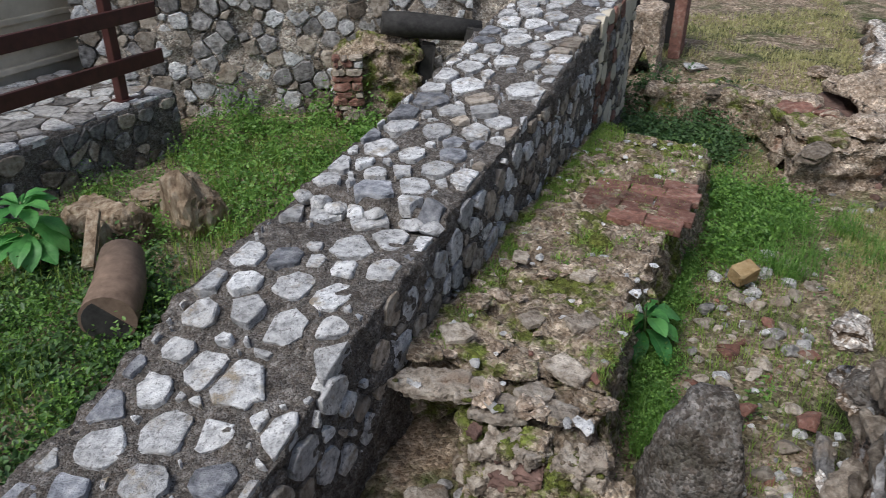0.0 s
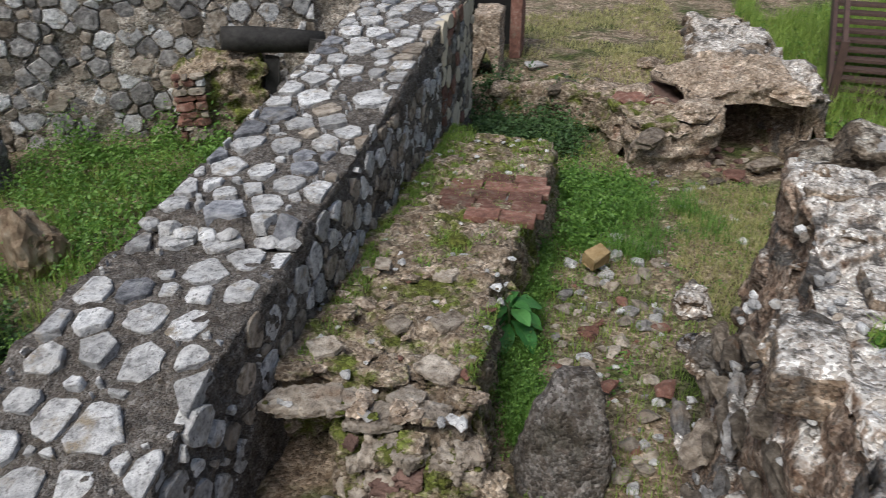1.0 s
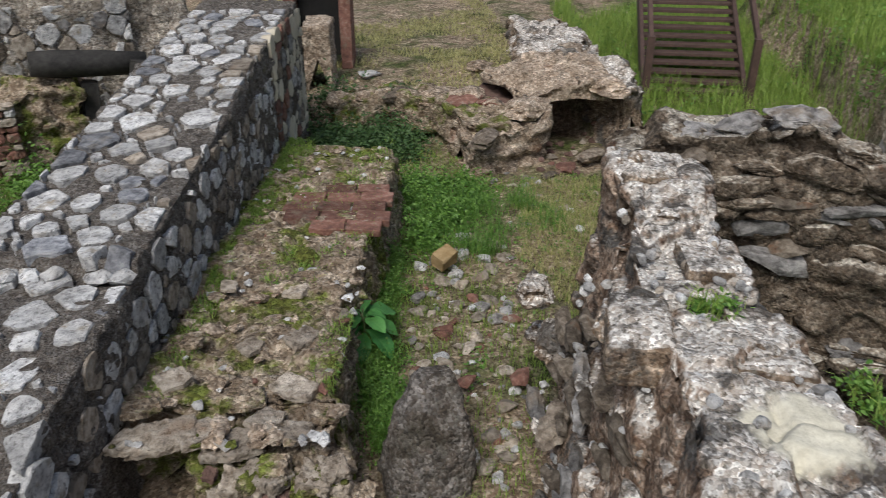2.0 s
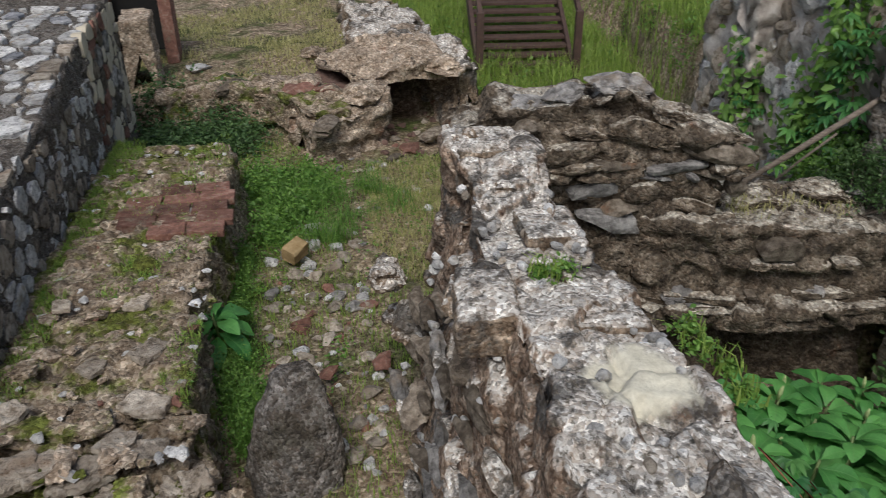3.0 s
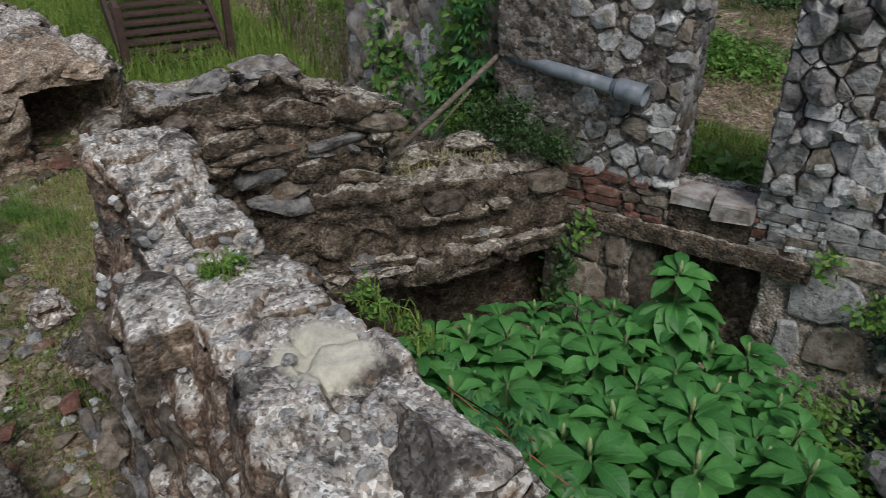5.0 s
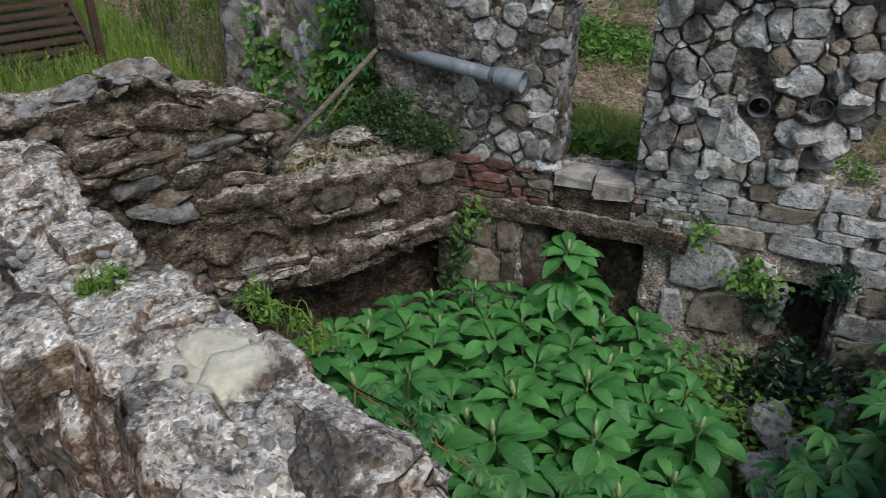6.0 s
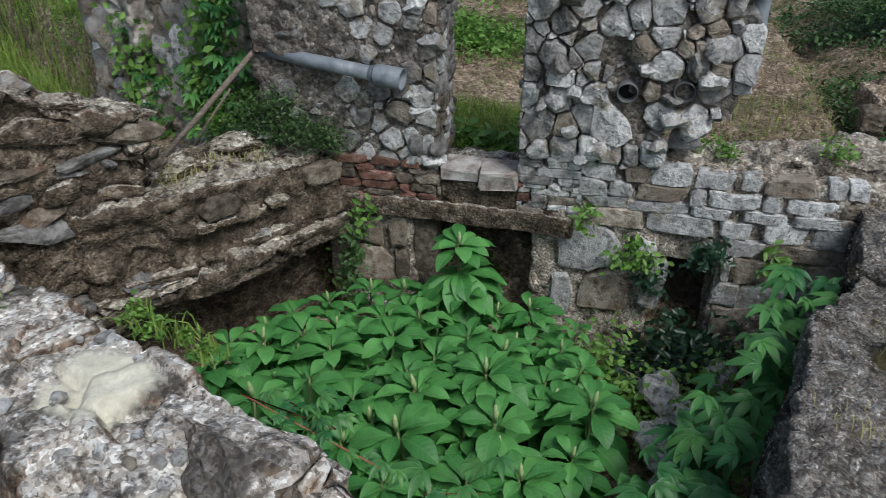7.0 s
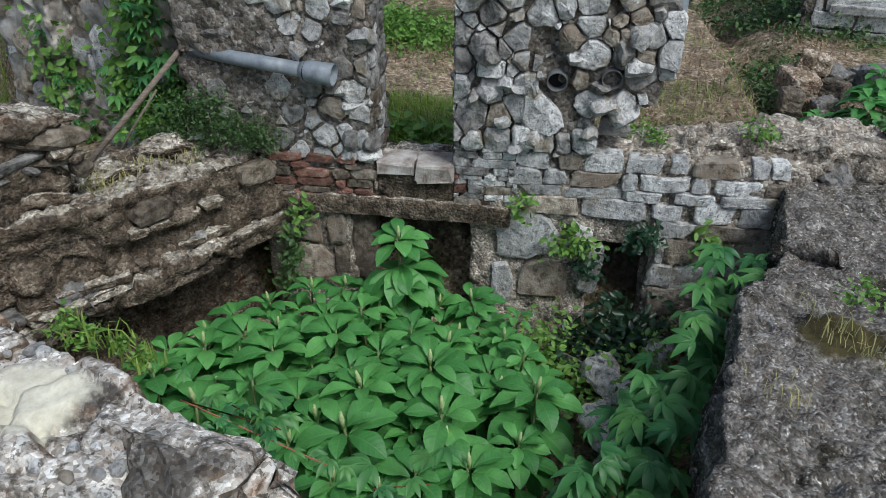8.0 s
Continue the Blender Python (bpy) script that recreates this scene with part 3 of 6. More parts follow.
def hull_rock(name, points, mat, seed, amp=0.012, bevel=0.02):
    """A stone with flat broken sides: the hull of a few corners, its arrises worn, its skin rough."""
    bm = bmesh.new()
    for q in points:
        bm.verts.new(q)
    g = bmesh.ops.convex_hull(bm, input=bm.verts)
    bmesh.ops.delete(bm, geom=list({v for v in g["geom_interior"] + g["geom_unused"] if isinstance(v, bmesh.types.BMVert)}), context="VERTS")
    bmesh.ops.dissolve_limit(bm, angle_limit=radians(8), verts=bm.verts, edges=bm.edges)
    bmesh.ops.bevel(bm, geom=list(bm.edges), offset=bevel, segments=2, affect="EDGES", profile=0.6)
    bmesh.ops.triangulate(bm, faces=bm.faces)
    for _ in range(5):
        long = [e for e in bm.edges if e.calc_length() > 0.045]
        if not long:
            break
        bmesh.ops.subdivide_edges(bm, edges=long, cuts=1)
        bmesh.ops.triangulate(bm, faces=[f for f in bm.faces if len(f.verts) > 3])
    bm.normal_update()
    pts = np.array([v.co[:] for v in bm.verts])
    wob = amp * (fbm(pts * 7, seed, 3) + 0.5 * fbm(pts * 30, seed + 4, 2))
    moves = [v.normal * float(k) for v, k in zip(bm.verts, wob)]
    for v, d in zip(bm.verts, moves):
        v.co += d
    me = bpy.data.meshes.new(name)
    bm.to_mesh(me)
    bm.free()
    me.materials.append(mat)
    me.polygons.foreach_set("use_smooth", [True] * len(me.polygons))
    return me


# ---- ground ----
PIT = [(1.75, 0.45), (2.1, -0.95), (5.1, -1.9), (5.15, 1.95), (4.2, 2.75), (2.75, 3.15)]
EAST = [(5.3, -2.2), (60, -2.2), (60, 30), (12, 12), (5.45, 1.9)]
SOUTH = [(5.6, -2.3), (1.6, -2.3), (-5, -5), (-20, -60), (60, -60), (60, -2.3)]
POCKET = [(4.2, 2.3), (5.35, 1.7), (6.8, 4.7), (5.0, 4.2)]
TERRACE = [(2.2, 9.0), (3.7, 8.6), (3.75, 7.3), (4.25, 7.25), (4.4, 8.7), (5.35, 8.7), (5.5, 7.3), (7.6, 11.4), (18, 30), (2.2, 30)]
STAND = [(-1.6, -0.8), (0.8, -0.8), (0.9, -2.0), (-0.2, -3.2), (-2.0, -2.6)]


def inside(x, y, poly, soft):
    """1 within a polygon, falling off over soft metres at its edge."""
    n = len(poly)
    best = np.full(x.shape, 1e9)
    odd = np.zeros(x.shape, bool)
    for i in range(n):
        (x0, y0), (x1, y1) = poly[i], poly[(i + 1) % n]
        dx, dy = x1 - x0, y1 - y0
        t = np.clip(((x - x0) * dx + (y - y0) * dy) / (dx * dx + dy * dy), 0, 1)
        best = np.minimum(best, np.hypot(x - x0 - t * dx, y - y0 - t * dy))
        cross = ((y0 > y) != (y1 > y)) & (x < dx * (y - y0) / (dy if dy else 1e-9) + x0)
        odd ^= cross
    return step(-soft, soft, np.where(odd, best, -best))


def gz(x, y):
    """The ground's height."""
    x, y = np.asarray(x, float), np.asarray(y, float)
    z = np.zeros(x.shape)
    for poly, level, soft in ((TERRACE, 0.42, 0.18), (SOUTH, 0.85, 0.6), (EAST, 0.85, 0.12), (POCKET, 0.75, 0.15), (STAND, 1.6, 0.95), (PIT, -0.38, 0.15)):
        k = inside(x, y, poly, soft)
        z = z * (1 - k) + level * k
    flat = np.stack([x.ravel(), y.ravel(), np.zeros(x.size)], 1)
    z += (0.05 * fbm(flat * 0.9, 41, 3) + 0.022 * fbm(flat * 4.5, 43, 3)).reshape(x.shape)
    z += 0.035 * np.maximum(0, x - 6.0) * inside(x, y, EAST, 0.5)
    far = np.hypot(x - 2, y - 4)
    return z + 0.02 * np.maximum(0, far - 14) * (far < 400)


xs = np.unique(np.r_[-600, -300, -150, -80, -40, -25, np.linspace(-15, -5, 24), np.arange(-5, 9.5, 0.07), np.linspace(9.5, 18, 30), 25, 40, 80, 150, 300, 600])
ys = np.unique(np.r_[-600, -300, -150, -80, -40, -20, -10, np.linspace(-6, -2.2, 16), np.arange(-2.2, 12, 0.07), np.linspace(12, 20, 26), 26, 40, 80, 150, 300, 600])
gx, gy = np.meshgrid(xs, ys, indexing="ij")
flatv = np.stack([gx.ravel(), gy.ravel(), gz(gx, gy).ravel()], 1)
fc = grid_faces(len(xs), len(ys))
tagged(new("ground", mesh("ground", flatv, fc[:, ::-1], EARTH, True)), "stony brown earth with patches of short green growth", "ground", kind="structure")


def forms_of(mats, seed, chop=11):
    return [rock_mesh("stone", seed + 5 * i + j, m, 2, (1, 1, 1), chop) for i, m in enumerate(mats) for j in range(4)]


GREY_FORMS = forms_of((GREY_STONE, GREY_STONE, WHITE_STONE), 700)
DARK_FORMS = forms_of((BROWN_STONE, GREY_STONE, ERODED_DARK), 820)
PALE_FORMS = forms_of((WHITE_STONE,), 860)
V_FORMS = forms_of((WHITE_STONE, TAN_STONE, WHITE_STONE), 880)


# ---- the long pointed wall ----
WP, WD = Vector((-0.24, 3.37)), Vector((0.415, 0.91)).normalized()
WN = Vector((WD.y, -WD.x))
W_TOP = [(-2.6, 0.55), (-1.13, 0.76), (-0.75, 0.88), (-0.36, 1.0), (0.15, 1.06), (0.66, 1.08), (0.7, 1.17), (1.0, 1.18), (1.6, 1.24), (2.4, 1.34), (3.0, 1.44), (3.8, 1.54), (4.3, 1.62), (5.6, 1.72)]


def w_top(s):
    return float(np.interp(s, [a for a, _ in W_TOP], [b for _, b in W_TOP]))


def w_point(s, off, z):
    q = WP + WD * s + WN * off
    return (q.x, q.y, z)


def long_wall():
    wall = thing("wall_west", "long rubble wall with pale limestone set in dark grey mortar", "wall", kind="structure")
    st = [(*w_point(s, -0.5, 0)[:2], 0.52 + (0.04 if s < 0.68 else 0), 0.49, z - 0.012, -0.15, 0.02, 0.03) for s, z in W_TOP]
    part("core", rough_wall("core", st, MORTAR, 0.028, 0.02, 0.02, 0.016, 0.17, seed=3), MORTAR, wall)
    rng = random.Random(11)
    top = [(WHITE_STONE, 8), (BLUE_STONE, 1.2), (TAN_STONE, 0.6)]
    L, U0 = 7.7, -2.6
    polys = field(1.0, L, 0.055, 0.17, rng)
    lay(wall, polys, lambda u, v: w_point(U0 + v, -1.0 + u, w_top(U0 + v) + 0.004 + 0.014 * noise.noise((u * 3, v * 3, 1))), random.Random(5), top, (0.024, 0.06), 0.08, 0.02, soft=0.93, limit=300, round_off=0.09, thin=0.08)
    face = field(6.7, 1.3, 0.06, 0.15, rng)
    lay(wall, face, lambda u, v: w_point(U0 + u, 0.008, v - 0.02), random.Random(6), [(WHITE_STONE, 8), (TAN_STONE, 3)], (0.018, 0.05), 0.08, 0.012, soft=0.93, thin=0.06, skip=lambda u, v: v > w_top(U0 + u) - 0.07 or v < 0.3, limit=290, round_off=0.16)
    lay(wall, cells(1.5, 1.3, 0.17, rng, 1.1, 0.5), lambda u, v: w_point(4.1 + u, 0.01, 0.35 + v), random.Random(9), [(PLASTER, 4), (BROWN_STONE, 2), (BRICK, 1), (GREY_STONE, 2)], (0.0, 0.02), 0.08, 0.02, limit=80)
    # the raw end of the upper course, where the top steps down
    rubble(wall, cells(1.02, 0.1, 0.1, rng, 1.3, 0.2), lambda u, v: w_point(0.66, 0.0 - u, 1.05 + v), random.Random(7), PALE_FORMS, 0.1, -0.05, size=0.85, thin=0.2, limit=40)
    lay(wall, cells(6.0, 1.0, 0.19, rng, 1.1), lambda u, v: w_point(U0 + 6.0 - u, -1.03, v), random.Random(8), [(WHITE_STONE, 3), (GREY_STONE, 4)], 0.03, 0.08, 0.016, skip=lambda u, v: v > w_top(U0 + 6 - u) - 0.14, limit=200)


long_wall()


# ---- the low mossy wall beside it ----
def low_wall():
    wall = thing("low_wall", "low ruined wall of mossy rubble with thin slabs along its broken front", "wall", kind="structure")
    st = [(0.36, 3.32, 0.6, 0.55, 0.57, -0.1, 0, 0.06), (0.74, 4.3, 0.55, 0.5, 0.57, -0.1, 0, 0.1), (1.1, 5.0, 0.55, 0.52, 0.58, -0.1, 0, 0.1), (1.5, 5.9, 0.6, 0.56, 0.58, -0.1, 0, 0.1), (1.85, 6.6, 0.6, 0.62, 0.56, -0.1, 0, 0.1), (2.1, 7.1, 0.5, 0.45, 0.46, -0.1, 0, 0.1)]
    part("core", rough_wall("core", st, MOSSY, 0.03, 0.025, 0.05, 0.018, 0.12, 0.02, seed=21, beds=11), MOSSY, wall)
    front = [(0.46, 2.86, 0.36, 0.3, 0.44, -0.1, 0, 0.05), (0.56, 3.4, 0.42, 0.36, 0.54, -0.1, 0, 0.06)]
    part("front", rough_wall("front", front, MOSSY, 0.03, 0.025, 0.06, 0.018, 0.12, 0.02, seed=22, beds=11), MOSSY, wall)
    rng = random.Random(31)
    for mat, n, lo, hi in ((MOSSY, 90, 0.02, 0.06), (TAN_ROCK, 90, 0.025, 0.1), (WHITE_STONE, 80, 0.02, 0.06), (BRICK, 24, 0.02, 0.05)):
        forms = [rock_mesh("stone", 100 + i, mat, 1, (1, 0.8, 0.4)) for i in range(5)]
        for _ in range(n):
            t = rng.random() ** 1.3
            x0, y0 = 0.26 + 1.75 * t, 2.98 + 3.9 * t
            off = rng.uniform(-0.55, 0.55)
            ob = new("stone", rng.choice(forms))
            ob.parent = wall
            k = rng.uniform(lo, hi)
            ob.matrix_basis = pose(x0 + off * 0.9, y0 - off * 0.4, 0.575 + k * 0.05, rng.uniform(-15, 15), rng.uniform(-15, 15), rng.uniform(0, 360)) @ Matrix.Scale(k * 1.6, 4)
    # thin slabs that jut from the broken front
    forms = [hull_rock("slab", [(x * a, y, z) for x, y in ((-0.46, -0.26), (0.1, -0.34), (0.48, -0.2), (0.42, 0.28), (-0.38, 0.3)) for z in (-0.085, 0.07)], m, 140 + i, 0.03, 0.02) for i, (m, a) in enumerate(((TAN_STONE, 1.0), (MOSSY, 0.9), (TAN_STONE, 0.75), (MOSSY, 0.7)))]
    for x, y, z, k, rz, f in ((0.0, 3.2, 0.56, 0.56, -12, 0), (0.32, 3.04, 0.53, 0.5, -20, 0), (0.16, 3.14, 0.57, 0.46, 15, 2), (-0.12, 3.22, 0.55, 0.44, -30, 0), (0.5, 3.1, 0.57, 0.4, 40, 2), (0.7, 3.3, 0.58, 0.4, -50, 0), (0.1, 3.6, 0.6, 0.4, 20, 2), (0.85, 3.75, 0.58, 0.36, 30, 0), (0.95, 4.3, 0.58, 0.36, 60, 2), (0.62, 2.98, 0.55, 0.4, -18, 2), (0.8, 3.12, 0.52, 0.42, -25, 3), (0.42, 3.3, 0.59, 0.42, -15, 1), (0.75, 2.9, 0.35, 0.5, -10, 1), (0.45, 2.8, 0.28, 0.5, 10, 1), (-0.08, 3.42, 0.6, 0.36, 0, 1), (0.55, 3.75, 0.6, 0.3, 30, 2), (0.25, 3.95, 0.6, 0.3, 60, 1), (0.55, 4.5, 0.6, 0.26, 80, 0), (1.15, 3.95, 0.55, 0.26, 70, 2), (0.9, 3.4, 0.58, 0.3, 60, 1)):
        ob = new("slab", forms[f])
        ob.parent = wall
        ob.matrix_basis = pose(x, y, z, rng.uniform(-6, 6), rng.uniform(-6, 6), rz) @ Matrix.Scale(k * 0.66, 4)
    # rubble that spills from the broken front
    forms = [hull_rock("stone", [(x * a, y, z) for x, y in ((-0.42, -0.3), (0.4, -0.36), (0.46, 0.24), (-0.3, 0.36)) for z in (-0.16, 0.15)], m, 150 + i, 0.05, 0.03) for i, (m, a) in enumerate(((TAN_STONE, 1.0), (MOSSY, 1.2), (TAN_STONE, 0.8), (MOSSY, 0.9), (RED_ROCK, 0.7)))]
    for _ in range(70):
        u, z = rng.uniform(-0.08, 0.6), rng.uniform(0.04, 0.5)
        ob = new("slab", rng.choice(forms))
        ob.parent = wall
        ob.matrix_basis = pose(0.24 + 0.92 * u + rng.uniform(-0.03, 0.03), 2.93 - 0.38 * u - 0.3 * (0.5 - z), z, rng.uniform(-14, 14), rng.uniform(-14, 14), -22 + rng.uniform(-40, 40)) @ Matrix.Scale(rng.uniform(0.09, 0.26), 4)
    # a patch of floor bricks
    brick = box((0.27, 0.17, 0.06), Matrix(), 0.008, 0.005)
    me = bpy.data.meshes.new("brick")
    brick.to_mesh(me), brick.free(), me.materials.append(BRICK)
    for j in range(5):
        for i in range(3):
            if (j, i) in ((4, 0), (0, 0)):
                continue
            ob = new("brick", me)
            ob.parent = wall
            u, v = -0.24 + i * 0.28 + (0.05 if j % 2 else 0) + rng.uniform(-0.006, 0.006), -0.36 + j * 0.18
            ob.matrix_basis = pose(1.52 + u * 0.91 + v * 0.415, 5.5 - u * 0.415 + v * 0.91, 0.568 + rng.uniform(-0.006, 0.006), rng.uniform(-2, 2), rng.uniform(-2, 2), -24.5 + rng.uniform(-2, 2))


low_wall()


# ---- the eroded wall in the middle ----
def middle_wall():
    wall = thing("wall_middle", "eroded grey masonry wall with a pale worn top", "wall", kind="structure")
    st = [(1.22, 0.0, 0.3, 0.34, 1.42, -0.5, 0.3, 0.1), (1.45, 0.45, 0.28, 0.33, 1.5, -0.5, 0.32, 0.1), (1.62, 0.82, 0.27, 0.3, 1.54, -0.5, 0.4, 0.1), (1.9, 1.42, 0.25, 0.27, 1.56, -0.5, 0.45, 0.08), (2.08, 1.85, 0.24, 0.26, 1.53, -0.5, 0.42, 0.08), (2.3, 2.3, 0.22, 0.24, 1.54, -0.5, 0.36, 0.08), (2.5, 2.62, 0.16, 0.2, 1.6, -0.5, 0.4, 0.08), (2.62, 2.95, 0.2, 0.22, 1.68, -0.5, 0.3, 0.08), (2.78, 3.2, 0.2, 0.22, 1.66, -0.3, 0.2, 0.05)]
    part("core", rough_wall("core", st, ERODED_LIME, 0.018, 0.03, 0.055, 0.01, 0.22, 0.035, seed=51, beds=9), ERODED_LIME, wall)
    rng = random.Random(52)
    forms = [rock_mesh("stone", 160 + i, m, 4, (1, 0.72, 0.48), 9) for i, m in enumerate((ERODED, ERODED, ERODED_DARK, BROWN_STONE, BRICK, WHITE_STONE))]
    for x, y, z, k, rz, f in ((1.86, 2.05, 1.5, 0.36, 60, 0), (2.12, 1.62, 1.53, 0.36, 65, 1), (2.08, 1.98, 1.56, 0.12, 10, 2), (1.72, 0.62, 1.5, 0.62, 70, 1), (2.62, 3.0, 1.66, 0.42, 20, 0), (2.5, 2.62, 1.58, 0.3, 40, 1), (2.12, 2.95, 0.75, 0.34, 70, 0), (2.1, 3.2, 0.95, 0.3, 60, 1), (1.85, 2.5, 0.6, 0.3, 60, 3), (1.75, 2.0, 1.2, 0.2, 70, 3), (1.55, 1.6, 0.8, 0.3, 60, 3), (2.3, 3.35, 0.5, 0.3, 20, 1)):
        ob = new("stone", forms[f])
        ob.parent = wall
        ob.matrix_basis = pose(x, y, z - 0.01 * (z > 1.3) - 0.03, rng.uniform(-12, 12), rng.uniform(-12, 12), rz) @ Matrix.Scale(k, 4)
    block = hull_rock("stone", [(x, y, z) for x, y in ((-0.14, -0.17), (0.11, -0.19), (0.15, 0.12), (-0.06, 0.2)) for z in (-0.14, 0.05)] + [(0.02, 0.02, 0.075)], ERODED, 53, 0.014)
    ob = new("stone", block)
    ob.parent, ob.matrix_basis = wall, pose(1.77, 1.9, 1.53, 3, -4, -24)
    head = hull_rock("stone", [(x, y, z) for x, y in ((-0.2, -0.2), (0.16, -0.22), (0.22, 0.16), (-0.12, 0.24)) for z in (-0.2, 0.05)] + [(0.0, -0.05, 0.09)], ERODED, 54, 0.024)
    ob = new("stone", head)
    ob.parent, ob.matrix_basis = wall, pose(2.63, 2.98, 1.64, 0, 3, -20)
    slab = hull_rock("stone", [(x, y, z) for x, y in ((-0.2, -0.13), (0.2, -0.12), (0.22, 0.1), (-0.18, 0.15)) for z in (-0.08, 0.03)], ERODED, 55, 0.014)
    for x, y, z, rz, k in ((2.12, 1.6, 1.545, 62, 1.0), (2.34, 2.2, 1.56, 70, 0.7)):
        ob = new("stone", slab)
        ob.parent, ob.matrix_basis = wall, pose(x, y, z, 3, -3, rz) @ Matrix.Scale(k, 4)
    small = [rock_mesh("stone", 170 + i, m, 2, (1, 0.8, 0.6), 9) for i, m in enumerate((WHITE_STONE, WHITE_STONE, TAN_STONE, WHITE_STONE))]
    for _ in range(170):
        t = rng.random()
        side = rng.random() < 0.5
        x, y = 1.5 + 1.1 * t, 0.55 + 2.35 * t
        ob = new("stone", rng.choice(small))
        ob.parent = wall
        if side:
            off = rng.uniform(-0.22, 0.24)
            z = 1.555
        else:
            z = rng.uniform(0.3, 1.4)
            off = -0.26 - 0.42 * (1 - z / 1.55) * 0.8
        ob.matrix_basis = pose(x + off * 0.91, y - off * 0.42, z, rng.uniform(0, 360), rng.uniform(-20, 20), rng.uniform(0, 360)) @ Matrix.Scale(rng.uniform(0.025, 0.075), 4)
    strips = [rock_mesh("stone", 175 + i, m, 3, (1, 0.3, 0.3), 12) for i, m in enumerate((BROWN_STONE, ERODED, BROWN_STONE, GREY_STONE))]
    for _ in range(44):
        t, z = rng.random(), rng.uniform(0.1, 1.36)
        off = -0.25 - 0.42 * (1 - z / 1.55)
        ob = new("stone", rng.choice(strips))
        ob.parent = wall
        ob.matrix_basis = pose(1.4 + 1.15 * t + off * 0.9, 0.35 + 2.4 * t - off * 0.42, z, rng.uniform(-15, 15), rng.uniform(-6, 6), 64 + rng.uniform(-8, 8)) @ Matrix.Scale(rng.uniform(0.16, 0.4), 4)


middle_wall()


# ---- the cross wall with its jutting course ----
def cross_wall():
    wall = thing("wall_cross", "dark eroded wall of layered stone with a jutting course over a hollow", "wall", kind="structure")
    hi = [(2.78, 3.5, 0.25, 0.22, 1.62, -0.2, 0.05, 0.0), (3.0, 3.34, 0.25, 0.22, 1.74, -0.2, 0.05, 0.0), (3.3, 3.05, 0.25, 0.22, 1.8, -0.2, 0.05, 0.02), (3.55, 2.85, 0.24, 0.22, 1.86, 0.3, 0.05, 0.02), (3.75, 2.68, 0.24, 0.22, 1.72, 0.3, 0.05, 0.02), (4.02, 2.48, 0.22, 0.2, 1.62, 0.3, 0.05, 0.03)]
    part("core", rough_wall("core", hi, ERODED_DARK, 0.026, 0.03, 0.06, 0.016, 0.2, 0.055, seed=61, beds=12), ERODED_DARK, wall)
    lo = [(3.7, 2.78, 0.3, 0.3, 1.1, 0.45, 0, 0.06), (4.1, 2.42, 0.32, 0.3, 1.08, 0.45, 0, 0.06), (4.5, 2.12, 0.34, 0.3, 1.06, 0.45, 0, 0.05), (5.05, 1.72, 0.34, 0.28, 1.06, 0.45, 0, 0.03)]
    part("low_core", rough_wall("low_core", lo, ERODED_DARK, 0.026, 0.035, 0.06, 0.018, 0.2, 0.04, seed=63, beds=11), ERODED_DARK, wall)
    ledge = [(2.9, 2.75, 0.3, 0.24, 0.64, 0.5, 0, 0), (3.5, 2.65, 0.35, 0.3, 0.58, 0.45, 0, 0), (4.2, 2.12, 0.3, 0.27, 0.58, 0.45, 0, 0), (4.95, 1.58, 0.25, 0.2, 0.58, 0.47, 0, 0)]
    part("ledge", rough_wall("ledge", ledge, ERODED_DARK, 0.024, 0.045, 0.06, 0.014, 0.2, 0.045, seed=64, beds=24), ERODED_DARK, wall, "jutting course of thin layered stone")
    low = [(2.6, 3.3, 0.2, 0.2, 0.55, -0.6, 0, 0), (3.5, 3.14, 0.2, 0.2, 0.55, -0.6, 0, 0), (4.37, 2.54, 0.2, 0.2, 0.55, -0.6, 0, 0), (5.15, 1.9, 0.2, 0.2, 0.55, -0.6, 0, 0)]
    part("footing", rough_wall("footing", low, ERODED_DARK, 0.04, 0.03, 0.05, 0.014, 0.25, seed=65), ERODED_DARK, wall)
    rng = random.Random(66)

    def face(z0, push):
        a, b = Vector((2.98, 3.0)), Vector((4.05, 2.25))
        return lambda u, v: (*(a + (b - a).normalized() * u + Vector((-0.574, -0.819)) * push), z0 + v)
    rubble(wall, courses(1.28, 1.1, 0.1, 0.25, rng), face(0.62, 0.05), random.Random(67), DARK_FORMS, 0.12, -0.045, size=1.05, thin=0.45, skip=lambda u, v: v + 0.62 > 1.5 + 0.15 * math.sin(2.5 * u))

    def face2(u, v):
        a = Vector((3.95, 2.08))
        q = a + Vector((0.83, -0.56)) * u
        return (q.x, q.y, 0.62 + v)
    lay(wall, courses(1.15, 0.4, 0.1, 0.3, rng), face2, random.Random(68), [(BROWN_STONE, 2), (ERODED_DARK, 6)], (0.0, 0.03), 0.15, 0.04, thin=0.5)
    # thin broken slabs along the jutting course
    slabs = [hull_rock("slab", [(x * k, y, z) for x, y in ((-0.2, -0.1), (0.18, -0.12), (0.23, 0.08), (-0.16, 0.12)) for z in (-0.03, 0.02)], m, 69 + i, 0.012, 0.008) for i, (m, k) in enumerate(((ERODED_DARK, 1.0), (GREY_STONE, 0.7), (ERODED_DARK, 1.3)))]
